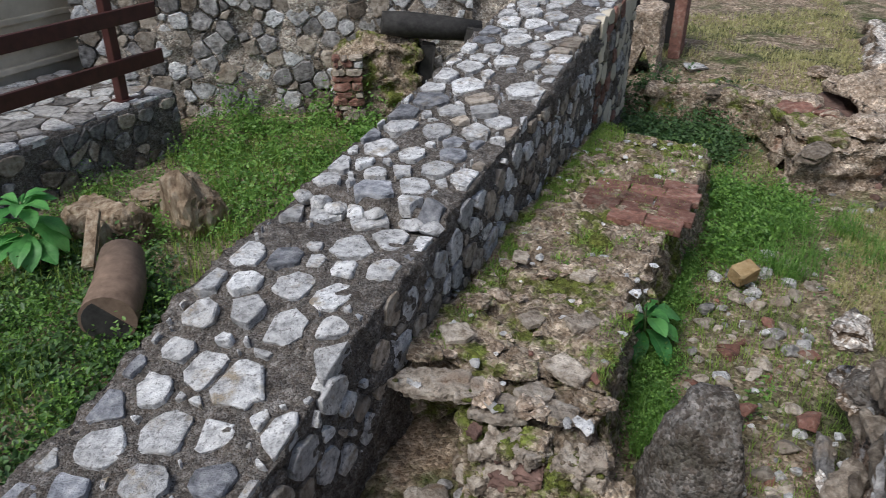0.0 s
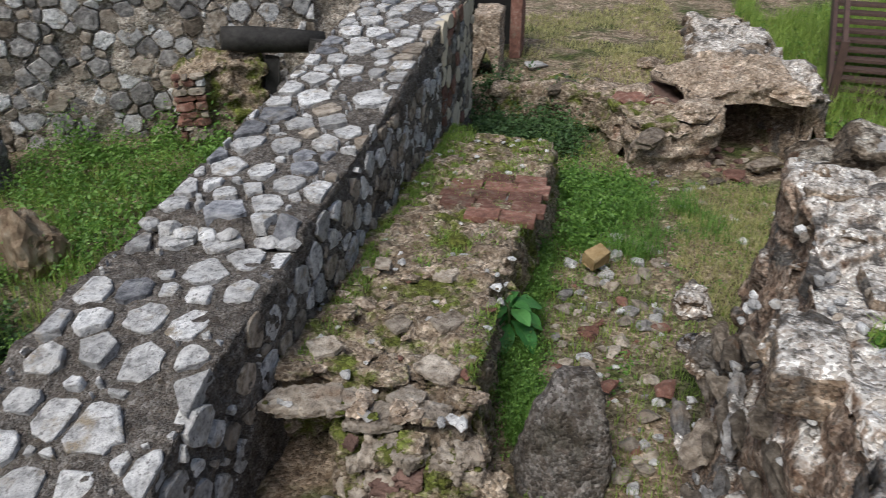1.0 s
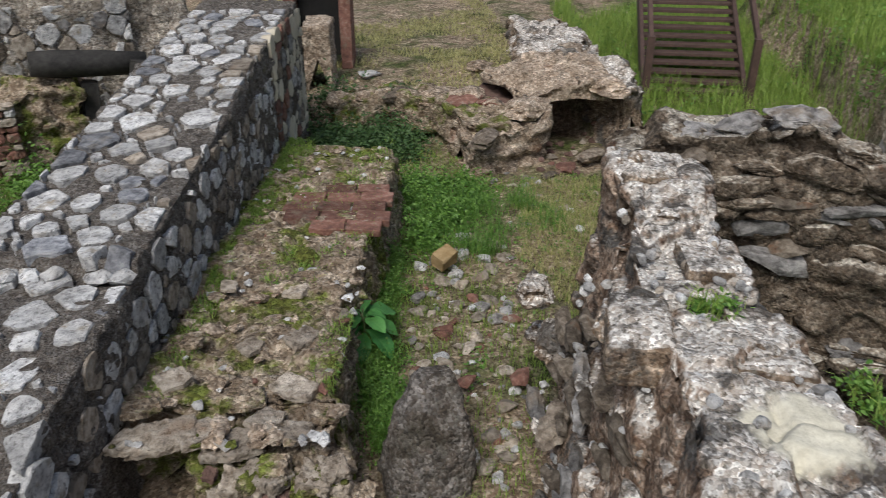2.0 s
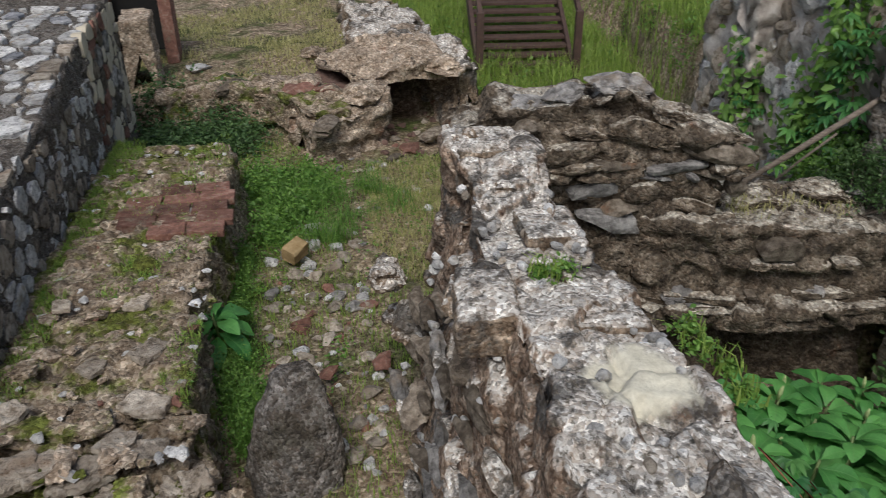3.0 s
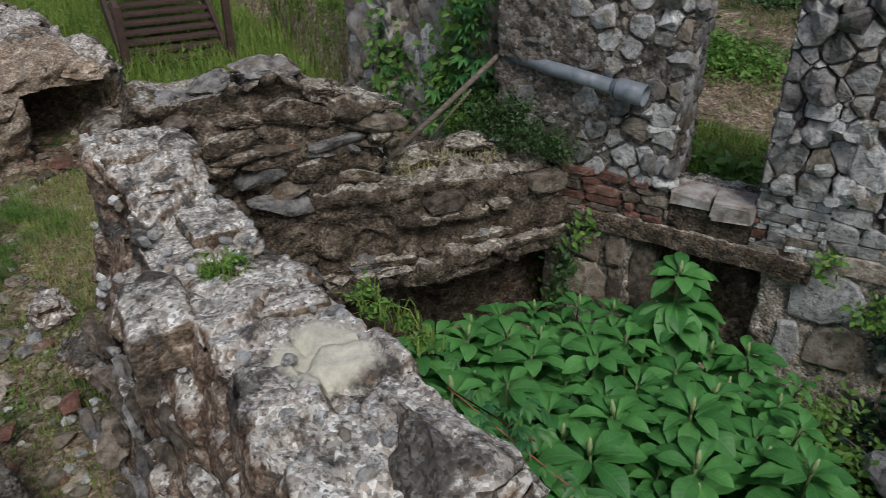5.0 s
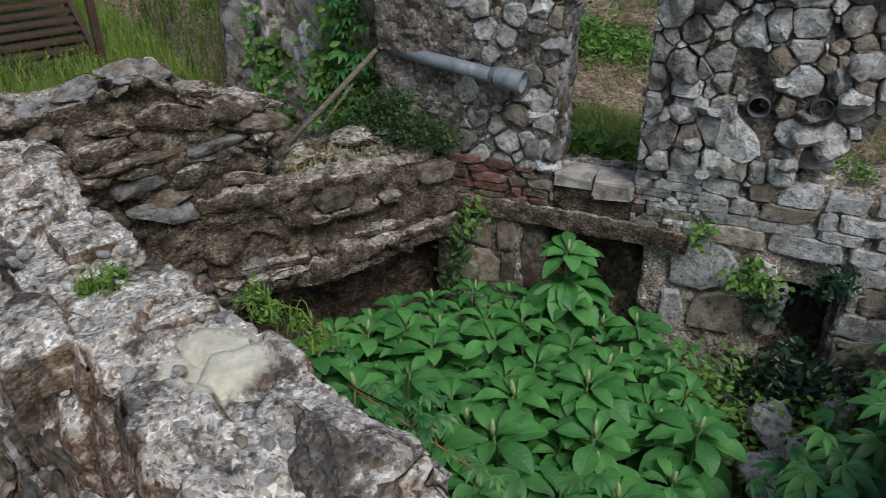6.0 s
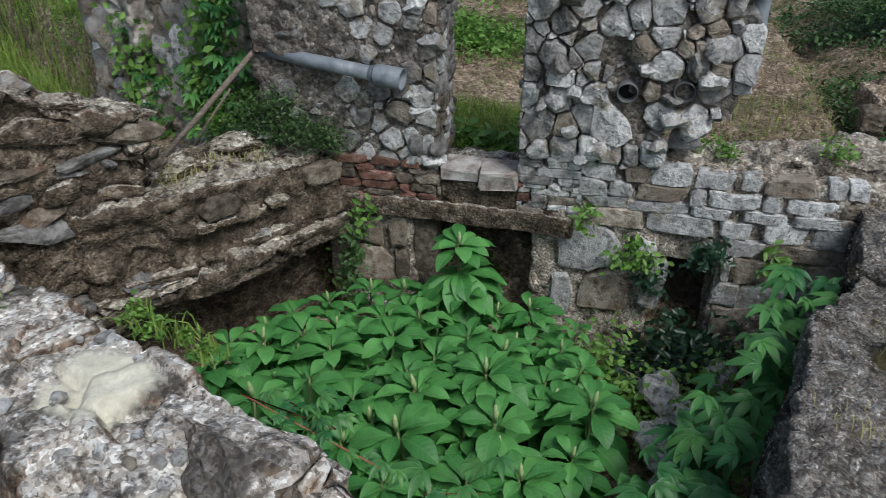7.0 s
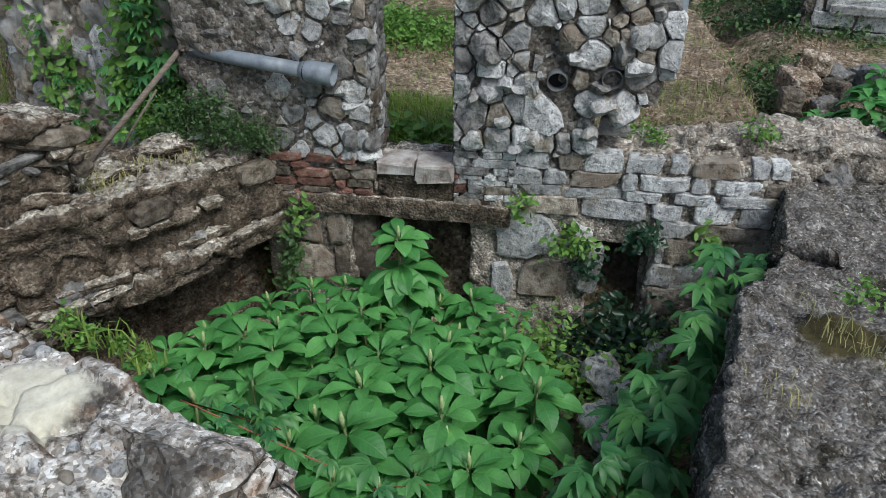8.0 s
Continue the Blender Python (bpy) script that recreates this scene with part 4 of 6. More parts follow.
    for i in range(22):
        t = rng.random()
        q = Vector((2.95, 2.62)).lerp(Vector((3.5, 2.42)), t * 3.4) if t < 0.29 else Vector((3.5, 2.42)).lerp(Vector((4.85, 1.5)), (t - 0.29) / 0.71)
        ob = new("slab", slabs[i % 3])
        ob.parent = wall
        ob.matrix_basis = pose(q.x + rng.uniform(0.0, 0.12), q.y + rng.uniform(0.0, 0.14), rng.uniform(0.47, 0.68), rng.uniform(-6, 6), rng.uniform(-6, 6), -34 + rng.uniform(-22, 22)) @ Matrix.Scale(rng.uniform(0.6, 1.0), 4)
    forms = [rock_mesh("stone", 180 + i, m, 4, (1, 0.66, 0.32), 10) for i, m in enumerate((GREY_STONE, ERODED_DARK, BROWN_STONE))]
    for x, y, z, k, rz, f in ((3.05, 3.2, 1.76, 0.42, -30, 0), (3.5, 2.85, 1.9, 0.42, -35, 0), (3.3, 3.05, 1.84, 0.3, 10, 0), (3.75, 2.62, 1.74, 0.36, -30, 1), (3.98, 2.42, 1.62, 0.38, -20, 1), (3.6, 2.6, 1.62, 0.3, -40, 1), (2.98, 3.05, 1.7, 0.24, 10, 2), (3.3, 2.85, 1.66, 0.3, -30, 1), (3.7, 2.35, 0.66, 0.4, -30, 0), (4.4, 2.35, 1.1, 0.5, -30, 1), (4.75, 2.1, 1.15, 0.45, -35, 1), (4.95, 1.9, 1.2, 0.4, 10, 0)):
        ob = new("stone", forms[f])
        ob.parent = wall
        ob.matrix_basis = pose(x, y, z - 0.05, rng.uniform(-8, 8), rng.uniform(-8, 8), rz) @ Matrix.Scale(k, 4)


cross_wall()


# ---- the east wall with its gap, sill and low hollow ----
def east_wall():
    wall = thing("wall_east", "grey rubble wall with a gap over a pale sill and a low hollow", "wall", kind="structure")
    X = 4.92

    def mass(name, y0, y1, z0, z1, depth, seed, mat=LIGHT_MORTAR, x=X, blocks=0.02):
        st = [(x + depth / 2, y, depth / 2, depth / 2, z1, z0, 0, 0) for y in np.linspace(y0, y1, 4)]
        part(name, rough_wall(name, st, mat, 0.03, 0.02, blocks * 1.3, 0.016, 0.14, seed=seed), mat, wall)
    mass("core", 2.05, 0.79, 0.9, 2.7, 0.5, 71, PIER_MORTAR)
    mass("core", 0.24, -0.66, 0.9, 2.7, 0.5, 72, PIER_MORTAR)
    mass("core", -0.6, -1.02, 1.5, 2.7, 0.45, 70, PIER_MORTAR)
    mass("core", 1.6, -0.02, 0.74, 0.93, 0.5, 73, ERODED_DARK)
    mass("core", 1.6, 0.98, -0.6, 0.6, 0.5, 74)
    mass("core", 0.1, -0.72, -0.6, 0.95, 0.5, 75)
    mass("core", -0.6, -1.2, 0.5, 1.13, 0.5, 76)
    mass("core", -1.12, -2.0, -0.6, 1.13, 0.5, 77)
    # recess backs in darker stone, with the recesses' shade put into the colour
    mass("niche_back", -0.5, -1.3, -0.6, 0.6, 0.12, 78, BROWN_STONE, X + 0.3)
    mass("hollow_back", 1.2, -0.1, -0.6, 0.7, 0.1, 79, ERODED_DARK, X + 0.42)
    rng = random.Random(81)
    f = lambda y0, z0: (lambda u, v: (X - 0.012, y0 - u, z0 + v))
    grey = [(GREY_STONE, 6), (WHITE_STONE, 2), (BROWN_STONE, 1)]
    pale = [(WHITE_STONE, 7), (GREY_STONE, 3), (TAN_STONE, 1.5)]
    # the pier with the pipe: rough mortar, stones bedded mostly towards the gap
    sparse = lambda u, v: (u < 0.62 and rng.random() < 0.72) or abs(v - 0.72 + 0.05 * u) < 0.07 and u < 1.06
    lay(wall, field(1.25, 1.7, 0.03, 0.11, rng), f(2.03, 1.0), random.Random(82), pale, (0.008, 0.03), 0.12, 0.024, soft=0.86, thin=0.05, skip=sparse, round_off=0.14)
    rubble(wall, cells(0.26, 1.7, 0.11, rng, 1.2, 0.5), f(1.0, 1.0), random.Random(80), GREY_FORMS + PALE_FORMS, 0.16, -0.05, size=0.95, thin=0.15, skip=lambda u, v: 0.5 < v < 0.76)
    # the pier with the pipe stubs: large pale fieldstones, its far edge broken back
    ragged = lambda v: float(np.interp(v, [0.0, 0.1, 0.2, 0.36, 0.7, 1.05, 1.6], [0.86, 0.9, 1.0, 1.22, 1.34, 1.28, 1.28]))
    miss = lambda u, v: u > ragged(v) or abs(u - 0.57) < 0.15 and abs(v - 0.31) < 0.14 or math.hypot(u - 0.64, v - 0.52) < 0.1 or math.hypot(u - 0.97, v - 0.55) < 0.1
    lay(wall, field(1.36, 1.58, 0.026, 0.115, rng), f(0.24, 1.14), random.Random(83), pale, (0.0, 0.012), 0.14, 0.06, soft=0.86, thin=0.04, skip=miss, round_off=0.12)
    lay(wall, [[(0.42, 0.2), (0.62, 0.13), (0.72, 0.2), (0.69, 0.3), (0.52, 0.47), (0.44, 0.44)]], f(0.24, 1.13), random.Random(84), [(WHITE_STONE, 1)], 0.01, 0.08, 0.06, soft=0.93, round_off=0.1)
    rubble(wall, field(1.2, 1.58, 0.05, 0.1, rng), f(0.22, 1.14), random.Random(79), GREY_FORMS + PALE_FORMS, 0.2, 0.0, size=0.9, thin=0.72, skip=miss)
    # dark stones at the overhang put the undercut's shade into their colour
    for y, z, k in ((-0.84, 1.42, 0.26), (-0.92, 1.56, 0.24), (-1.0, 1.72, 0.24), (-1.02, 1.92, 0.22), (-0.98, 2.1, 0.26), (-1.0, 2.3, 0.24), (-0.78, 1.3, 0.2)):
        ob = new("stone", rng.choice(DARK_FORMS))
        ob.parent = wall
        ob.matrix_basis = pose(5.06, y, z, rng.uniform(0, 360), rng.uniform(-30, 30), rng.uniform(0, 360)) @ Matrix.Scale(k, 4)
    # coursed work below: brick and thin slabs by the sill, then long pale blocks
    lay(wall, courses(0.42, 0.44, 0.05, 0.16, rng, wild=1.0), f(0.24, 0.74), random.Random(85), [(GREY_STONE, 3), (BRICK, 2.6), (WHITE_STONE, 3), (TAN_STONE, 2)], (0.0, 0.008), 0.08, 0.024, soft=0.9, round_off=0.1)
    lay(wall, courses(1.75, 0.46, 0.105, 0.24, rng, wild=1.2), f(-0.16, 0.7), random.Random(86), [(WHITE_STONE, 8), (TAN_STONE, 3)], (0.0, 0.014), 0.1, 0.03, soft=0.9, round_off=0.12, thin=0.03)
    lay(wall, [[(0.08, 0.34), (0.3, 0.32), (0.5, 0.38), (0.54, 0.54), (0.46, 0.7), (0.2, 0.72), (0.06, 0.62)], [(0.06, -0.05), (0.2, -0.06), (0.24, 0.14), (0.18, 0.31), (0.06, 0.3)], [(0.24, -0.06), (0.5, -0.05), (0.62, 0.1), (0.6, 0.3), (0.44, 0.36), (0.26, 0.3)], [(0.54, 0.4), (0.74, 0.4), (0.76, 0.6), (0.6, 0.68)]], f(0.02, 0.0), random.Random(87), [(TAN_STONE, 2), (WHITE_STONE, 4)], 0.012, 0.1, 0.05, soft=0.9, round_off=0.12)
    lay(wall, courses(0.85, 0.76, 0.16, 0.3, rng, wild=1.3), f(-1.14, -0.05), random.Random(88), [(WHITE_STONE, 7), (TAN_STONE, 3)], (0.0, 0.014), 0.1, 0.03, soft=0.9, round_off=0.12)
    lay(wall, courses(0.8, 0.34, 0.06, 0.14, rng), f(1.55, 0.72), random.Random(89), [(BRICK, 4), (BROWN_STONE, 3), (TAN_STONE, 2), (GREY_STONE, 1)], (0.0, 0.012), 0.08, 0.03, thin=0.1, skip=lambda u, v: u > 0.74 and v > 0.2)
    lay(wall, courses(0.6, 0.6, 0.3, 0.3, rng), f(1.58, 0.0), random.Random(90), [(BROWN_STONE, 1), (TAN_STONE, 4)], 0.014, 0.1, 0.03)
    # the broken top behind the coursed work
    part("bank", rough_wall("bank", [(5.2, -0.62, 0.22, 0.16, 1.15, 0.6, 0, 0), (5.22, -1.1, 0.26, 0.16, 1.14, 0.6, 0, 0), (5.25, -1.5, 0.26, 0.18, 1.22, 0.6, 0, 0), (5.4, -2.0, 0.3, 0.3, 1.2, 0.6, 0, 0), (5.6, -2.8, 0.3, 0.4, 1.12, 0.6, 0, 0.1)], LIGHT_MORTAR, 0.03, 0.05, 0.07, 0.02, 0.16, seed=97), LIGHT_MORTAR, wall, "broken pale rubble top")
    # the flanks of the gap
    lay(wall, courses(0.5, 1.7, 0.1, 0.2, rng), lambda u, v: (X + u, 0.8 - 0.01, 0.98 + v), random.Random(91), grey, 0.012, 0.1, 0.03)
    lay(wall, courses(0.5, 1.7, 0.1, 0.2, rng), lambda u, v: (X + 0.5 - u, 0.23, 0.98 + v), random.Random(92), grey, 0.012, 0.1, 0.03)
    part("lintel", rough_wall("lintel", [(X + 0.05, 1.45, 0.12, 0.1, 0.74, 0.62, 0, 0), (X + 0.05, 0.6, 0.13, 0.1, 0.75, 0.61, 0, 0), (X + 0.05, -0.15, 0.13, 0.1, 0.72, 0.59, 0, 0)], ERODED_DARK, 0.03, 0.02, 0.01, 0.01, 0.3, seed=93), ERODED_DARK, wall, "dark rough stone lintel")
    part("jamb", box((0.16, 0.2, 0.6), pose(X + 0.12, 0.9, 0.3), 0.03, 0.012), BROWN_STONE, wall)
    part("jamb", box((0.14, 0.13, 0.36), pose(X - 0.0, -0.74, 0.29, 8, 0, 0), 0.03, 0.01), WHITE_STONE, wall, "pale upright stone")
    # cement skin above the grey pipe
    part("cement", rough_wall("cement", [(X - 0.0, 2.03, 0.05, 0.04, 2.6, 1.72, 0, 0), (X, 1.5, 0.05, 0.04, 2.5, 1.7, 0, 0), (X, 1.25, 0.04, 0.03, 2.1, 1.72, 0, 0)], PIER_MORTAR, 0.03, 0.02, 0.025, 0.012, 0.12, seed=95), PIER_MORTAR, wall, "lumpy grey cement")
    rubble(wall, cells(0.75, 0.85, 0.13, rng, 1.3, 0.5), lambda u, v: (X - 0.045, 2.0 - u, 1.78 + v), random.Random(96), GREY_FORMS, 0.1, -0.02, size=0.8, thin=0.5)


east_wall()


def sill():
    s = thing("sill_beam", "two bleached beam ends laid as a sill in the wall gap", "sill")
    part("beam", box((0.25, 0.255, 0.085), pose(4.99, 0.625, 0.98, 0, 1, -2), 0.012, 0.006), PALE_WOOD, s)
    part("beam", box((0.26, 0.255, 0.13), pose(4.98, 0.368, 0.96, 0, 1, 3), 0.02, 0.008), PALE_WOOD, s)


sill()


def south_wall():
    wall = thing("wall_south", "broad dark weathered masonry wall with lichen on its top", "wall", kind="structure")
    st = [(5.2, -2.55, 0.55, 0.6, 0.96, -0.5, 0, 0.0), (4.75, -2.42, 0.6, 0.55, 1.0, -0.5, 0, 0.0), (3.9, -2.2, 0.6, 0.55, 1.04, -0.5, 0, 0.0), (3.25, -1.88, 0.65, 0.58, 1.07, -0.5, 0, 0.03), (2.8, -1.74, 0.65, 0.58, 1.11, -0.5, 0, 0.05), (2.2, -1.6, 0.65, 0.58, 1.17, -0.5, 0, 0.05), (1.5, -1.4, 0.65, 0.6, 1.22, -0.5, 0, 0.05)]
    part("core", rough_wall("core", st, LICHEN, 0.022, 0.035, 0.03, 0.022, 0.45, seed=101), LICHEN, wall)
    forms = [rock_mesh("stone", 190 + i, m, 4, (1, 0.7, 0.45), 9) for i, m in enumerate((LICHEN, GREY_STONE, LICHEN))]
    rng = random.Random(102)
    for x, y, z, k, rz, f in ((4.7, -2.0, 0.96, 0.34, 20, 1), (4.2, -1.85, 0.95, 0.3, 0, 1), (5.15, -2.3, 1.02, 0.4, 10, 1), (3.3, -1.5, 1.0, 0.5, 20, 2), (2.6, -1.35, 1.02, 0.5, 30, 2)):
        ob = new("stone", forms[f])
        ob.parent = wall
        ob.matrix_basis = pose(x, y, z - 0.05, rng.uniform(-8, 8), rng.uniform(-8, 8), rz) @ Matrix.Scale(k, 4)


south_wall()


def ivy_wall():
    wall = thing("wall_ivy", "tall rubble wall with vertical ribs and climbing ivy", "wall", kind="structure")
    a, b = Vector((6.51, 4.13)), Vector((5.5, 2.1))
    st = [(*(a + (b - a) * t), 0.3, 0.3, 3.4, 0.0, 0.05, 0.05) for t in (0, 0.3, 0.6, 1)]
    part("core", rough_wall("core", st, OLD_PLASTER, 0.05, 0.05, 0.05, 0.02, 0.22, seed=111), OLD_PLASTER, wall)
    rng = random.Random(112)
    d = (b - a).normalized()
    n = Vector((d.y, -d.x))
    rubble(wall, cells(2.26, 2.4, 0.145, rng, 1.3, 0.5), lambda u, v: (*(a + d * u + n * 0.31), 0.6 + v), random.Random(113), V_FORMS, 0.1, -0.005, size=0.95, thin=0.25, limit=230)
    rubble(wall, cells(0.6, 2.4, 0.15, rng, 1.2, 0.5), lambda u, v: (*(a - d * 0.02 - n * (0.3 - u)), 0.6 + v), random.Random(114), V_FORMS, 0.16, limit=70)
    part("rib", rough_wall("rib", [(*(a + d * 0.95 + n * 0.25), 0.16, 0.16, 3.2, 0.2, 0, 0), (*(a + d * 0.95 + n * 0.5), 0.16, 0.16, 3.1, 0.2, 0, 0)], OLD_PLASTER, 0.04, 0.03, 0.06, 0.02, 0.14, seed=115), OLD_PLASTER, wall)


ivy_wall()


def north_wall():
    wall = thing("wall_north", "tall old rubble wall of grey and tan stone", "wall", kind="structure")
    a, b = Vector((-4.2, 9.0)), Vector((1.0, 9.8))
    st = [(*(a + (b - a) * t), 0.25, 0.25, 3.0, -0.2, 0, 0) for t in (0, 0.5, 1)]
    part("core", rough_wall("core", st, LIGHT_MORTAR, 0.07, 0.05, 0.05, 0.02, 0.25, seed=121), LIGHT_MORTAR, wall)
    rng = random.Random(122)
    d = (b - a).normalized()
    n = Vector((d.y, -d.x))
    lay(wall, field(4.6, 1.7, 0.06, 0.15, rng), lambda u, v: (*(a + d * u + n * 0.27), v), random.Random(123), [(GREY_STONE, 5), (TAN_STONE, 4), (WHITE_STONE, 4), (BROWN_STONE, 1)], (0.004, 0.03), 0.12, 0.03, soft=0.88, thin=0.1, limit=290, round_off=0.1)


north_wall()


def plinth():
    p = thing("plinth", "raised stone walkway edged with rubble and paved with flat stones", "plinth", kind="structure")
    a, b = Vector((-4.1, 5.6)), Vector((-2.85, 8.0))
    d = (b - a).normalized()
    n = Vector((d.y, -d.x))
    st = [(*(a - n * 0.9 + d * s), 0.9, 0.9, 0.62, -0.2, 0, 0) for s in (-1.5, 0, 1.4, 2.7)]
    part("core", rough_wall("core", st, MORTAR, 0.06, 0.02, 0.02, 0.012, 0.2, seed=131), MORTAR, p)
    rng = random.Random(132)
    lay(p, cells(3.6, 0.66, 0.17, rng, 1.2, 0.5), lambda u, v: (*(a + d * (u - 0.9) + n * 0.012), v - 0.05), random.Random(133), [(GREY_STONE, 4), (BROWN_STONE, 1), (TAN_STONE, 4)], (0.015, 0.06), 0.1, 0.012, soft=0.9, thin=0.15)
    lay(p, cells(1.75, 3.6, 0.24, rng, 1.2), lambda u, v: (*(a + d * (v - 0.9) + n * (u - 1.75)), 0.635), random.Random(134), [(GREY_STONE, 2), (WHITE_STONE, 4)], 0.02, 0.06, 0.012, soft=0.9)
    house = thing("house", "cream plastered building with moulded bands along its wall", "house")
    q = a - n * 1.85
    m = pose(q.x, q.y, 0, 0, 0, math.degrees(math.atan2(d.y, d.x)))
    part("wall", box((8, 0.3, 3.4), m @ pose(-0.6, 0.15, 1.6), 0.0), PLASTER, house)
    for z, k in ((0.75, 0.07), (0.98, 0.05), (1.25, 0.04)):
        part("band", box((8, k * 2, 0.07), m @ pose(-0.6, 0, z), 0.015), PLASTER, house)


plinth()


def railing():
    r = thing("railing", "dark red painted timber railing on the stone walkway", "railing")
    a, d = Vector((-3.3, 7.67)), Vector((0.462, 0.887))
    m = pose(a.x, a.y, 0.63, 0, 0, math.degrees(math.atan2(d.y, d.x)))
    for u in (0.0, -2.2):
        post = part("post", box((0.1, 0.1, 1.05), m @ pose(u, 0, 0.52), 0.012), RED_WOOD, r)
        part("foot_plate", box((0.17, 0.17, 0.02), m @ pose(u, 0, 0.012), 0.004), RED_WOOD, post)
    for z in (0.36, 0.84):
        part("rail", box((3.6, 0.05, 0.15), m @ pose(-1.25, -0.07, z), 0.008), RED_WOOD, r)


railing()


# ---- the rubble terrace with its hollow ----
def terrace():
    t = thing("terrace_edge", "broken edge of an old floor, slabs over a dark hollow", "ruin", kind="structure")
    left = [(3.5, 7.25, 0.3, 0.24, 0.38, -0.1, 0, 0.05), (3.9, 7.2, 0.4, 0.3, 0.46, -0.1, 0, 0.05), (4.2, 7.25, 0.4, 0.34, 0.52, -0.1, 0, 0.0), (4.36, 7.4, 0.4, 0.3, 0.56, 0.1, 0, 0)]
    part("slab", rough_wall("slab", left, TAN_ROCK, 0.03, 0.05, 0.08, 0.03, 0.2, 0.05, seed=141, beds=10), TAN_ROCK, t, "pale broken floor slab")
    roof = [(4.34, 7.7, 0.9, 0.36, 0.66, 0.52, 0, 0), (4.62, 7.68, 0.9, 0.46, 0.76, 0.6, 0, 0), (5.05, 7.64, 0.9, 0.52, 0.84, 0.65, 0, 0), (5.5, 7.5, 0.9, 0.42, 0.82, 0.56, 0, 0)]
    part("slab", rough_wall("slab", roof, TAN_ROCK, 0.03, 0.04, 0.06, 0.025, 0.2, 0.04, seed=146, beds=10), TAN_ROCK, t, "layered slab over the hollow")
    back = [(5.52, 6.95, 0.12, 0.2, 0.7, -0.2, 0.0, 0.1), (5.55, 7.5, 0.1, 0.3, 0.8, -0.2, 0.0, 0.1), (5.66, 8.2, 0.12, 0.35, 0.8, -0.2, 0.0, 0.1), (5.8, 8.7, 0.65, 0.35, 0.76, -0.2, 0.1, 0.1), (6.35, 10.0, 0.6, 0.35, 0.68, -0.2, 0.1, 0.1), (7.0, 11.6, 0.5, 0.35, 0.6, -0.2, 0.1, 0.1)]
    part("rim", rough_wall("rim", back, ERODED, 0.045, 0.13, 0.12, 0.02, 0.4, 0.06, seed=142, beds=9), ERODED, t)
    edge = [(2.5, 8.9, 0.3, 0.15, 0.46, -0.1, 0, 0), (3.2, 8.75, 0.3, 0.15, 0.5, -0.1, 0, 0), (3.75, 8.3, 0.3, 0.2, 0.52, 0.1, 0, 0), (3.85, 7.6, 0.3, 0.25, 0.52, 0.15, 0, 0), (3.7, 7.1, 0.3, 0.2, 0.5, 0.2, 0, 0)]
    part("edge", rough_wall("edge", edge, MOSSY, 0.045, 0.04, 0.06, 0.02, 0.2, seed=143), MOSSY, t)
    part("hollow", rough_wall("hollow", [(4.34, 7.5, 0.12, 0.12, 0.46, -0.2, 0, 0), (4.4, 8.45, 0.15, 0.15, 0.5, -0.2, 0, 0), (5.6, 8.5, 0.15, 0.15, 0.6, -0.2, 0, 0)], RED_ROCK, 0.06, 0.04, 0.05, 0.01, 0.2, seed=144), RED_ROCK, t, "red earth inside the hollow")
    rng = random.Random(145)
    bits = [rock_mesh("stone", 206 + i, m, 2, (1, 0.8, 0.5), 10) for i, m in enumerate((RED_ROCK, TAN_STONE, BRICK))]
    for _ in range(60):
        x, y = rng.uniform(4.2, 5.5), rng.uniform(6.45, 7.6)
        ob = new("stone", bits[rng.choice((0, 0, 1, 2))])
        ob.parent = t
        ob.matrix_basis = pose(x, y, float(gz(x, y)) + 0.01, rng.uniform(-20, 20), rng.uniform(-20, 20), rng.uniform(0, 360)) @ Matrix.Scale(rng.uniform(0.05, 0.16), 4)
    forms = [rock_mesh("stone", 200 + i, m, 3, (1, 0.7, 0.3), 9) for i, m in enumerate((TAN_ROCK, BRICK, BROWN_STONE, WHITE_STONE))]
    for x, y, z, k, rz, f in ((3.85, 7.9, 0.52, 0.5, 40, 1), (4.1, 7.7, 0.53, 0.4, 70, 1), (4.0, 8.1, 0.5, 0.7, 50, 0), (3.7, 8.4, 0.46, 0.6, 30, 0), (3.3, 8.7, 0.45, 0.5, 10, 2), (4.3, 7.2, 0.58, 0.7, 20, 0), (3.6, 6.9, 0.42, 0.5, 50, 2), (4.9, 6.75, 0.1, 0.4, 10, 2), (4.5, 6.6, 0.06, 0.3, 60, 1), (4.2, 6.5, 0.05, 0.25, 20, 2), (5.2, 6.4, 0.08, 0.35, 0, 2), (5.3, 7.1, 0.74, 0.7, 60, 0), (5.5, 7.9, 0.78, 0.7, 50, 0), (5.8, 8.8, 0.74, 0.6, 30, 0), (2.9, 8.8, 0.45, 0.4, 0, 0), (4.8, 9.5, 0.47, 0.5, 20, 0), (3.3, 9.8, 0.45, 0.35, 40, 3)):
        ob = new("stone", forms[f])
        ob.parent = t
        ob.matrix_basis = pose(x, y, z, rng.uniform(-8, 8), rng.uniform(-8, 8), rz) @ Matrix.Scale(k, 4)


terrace()


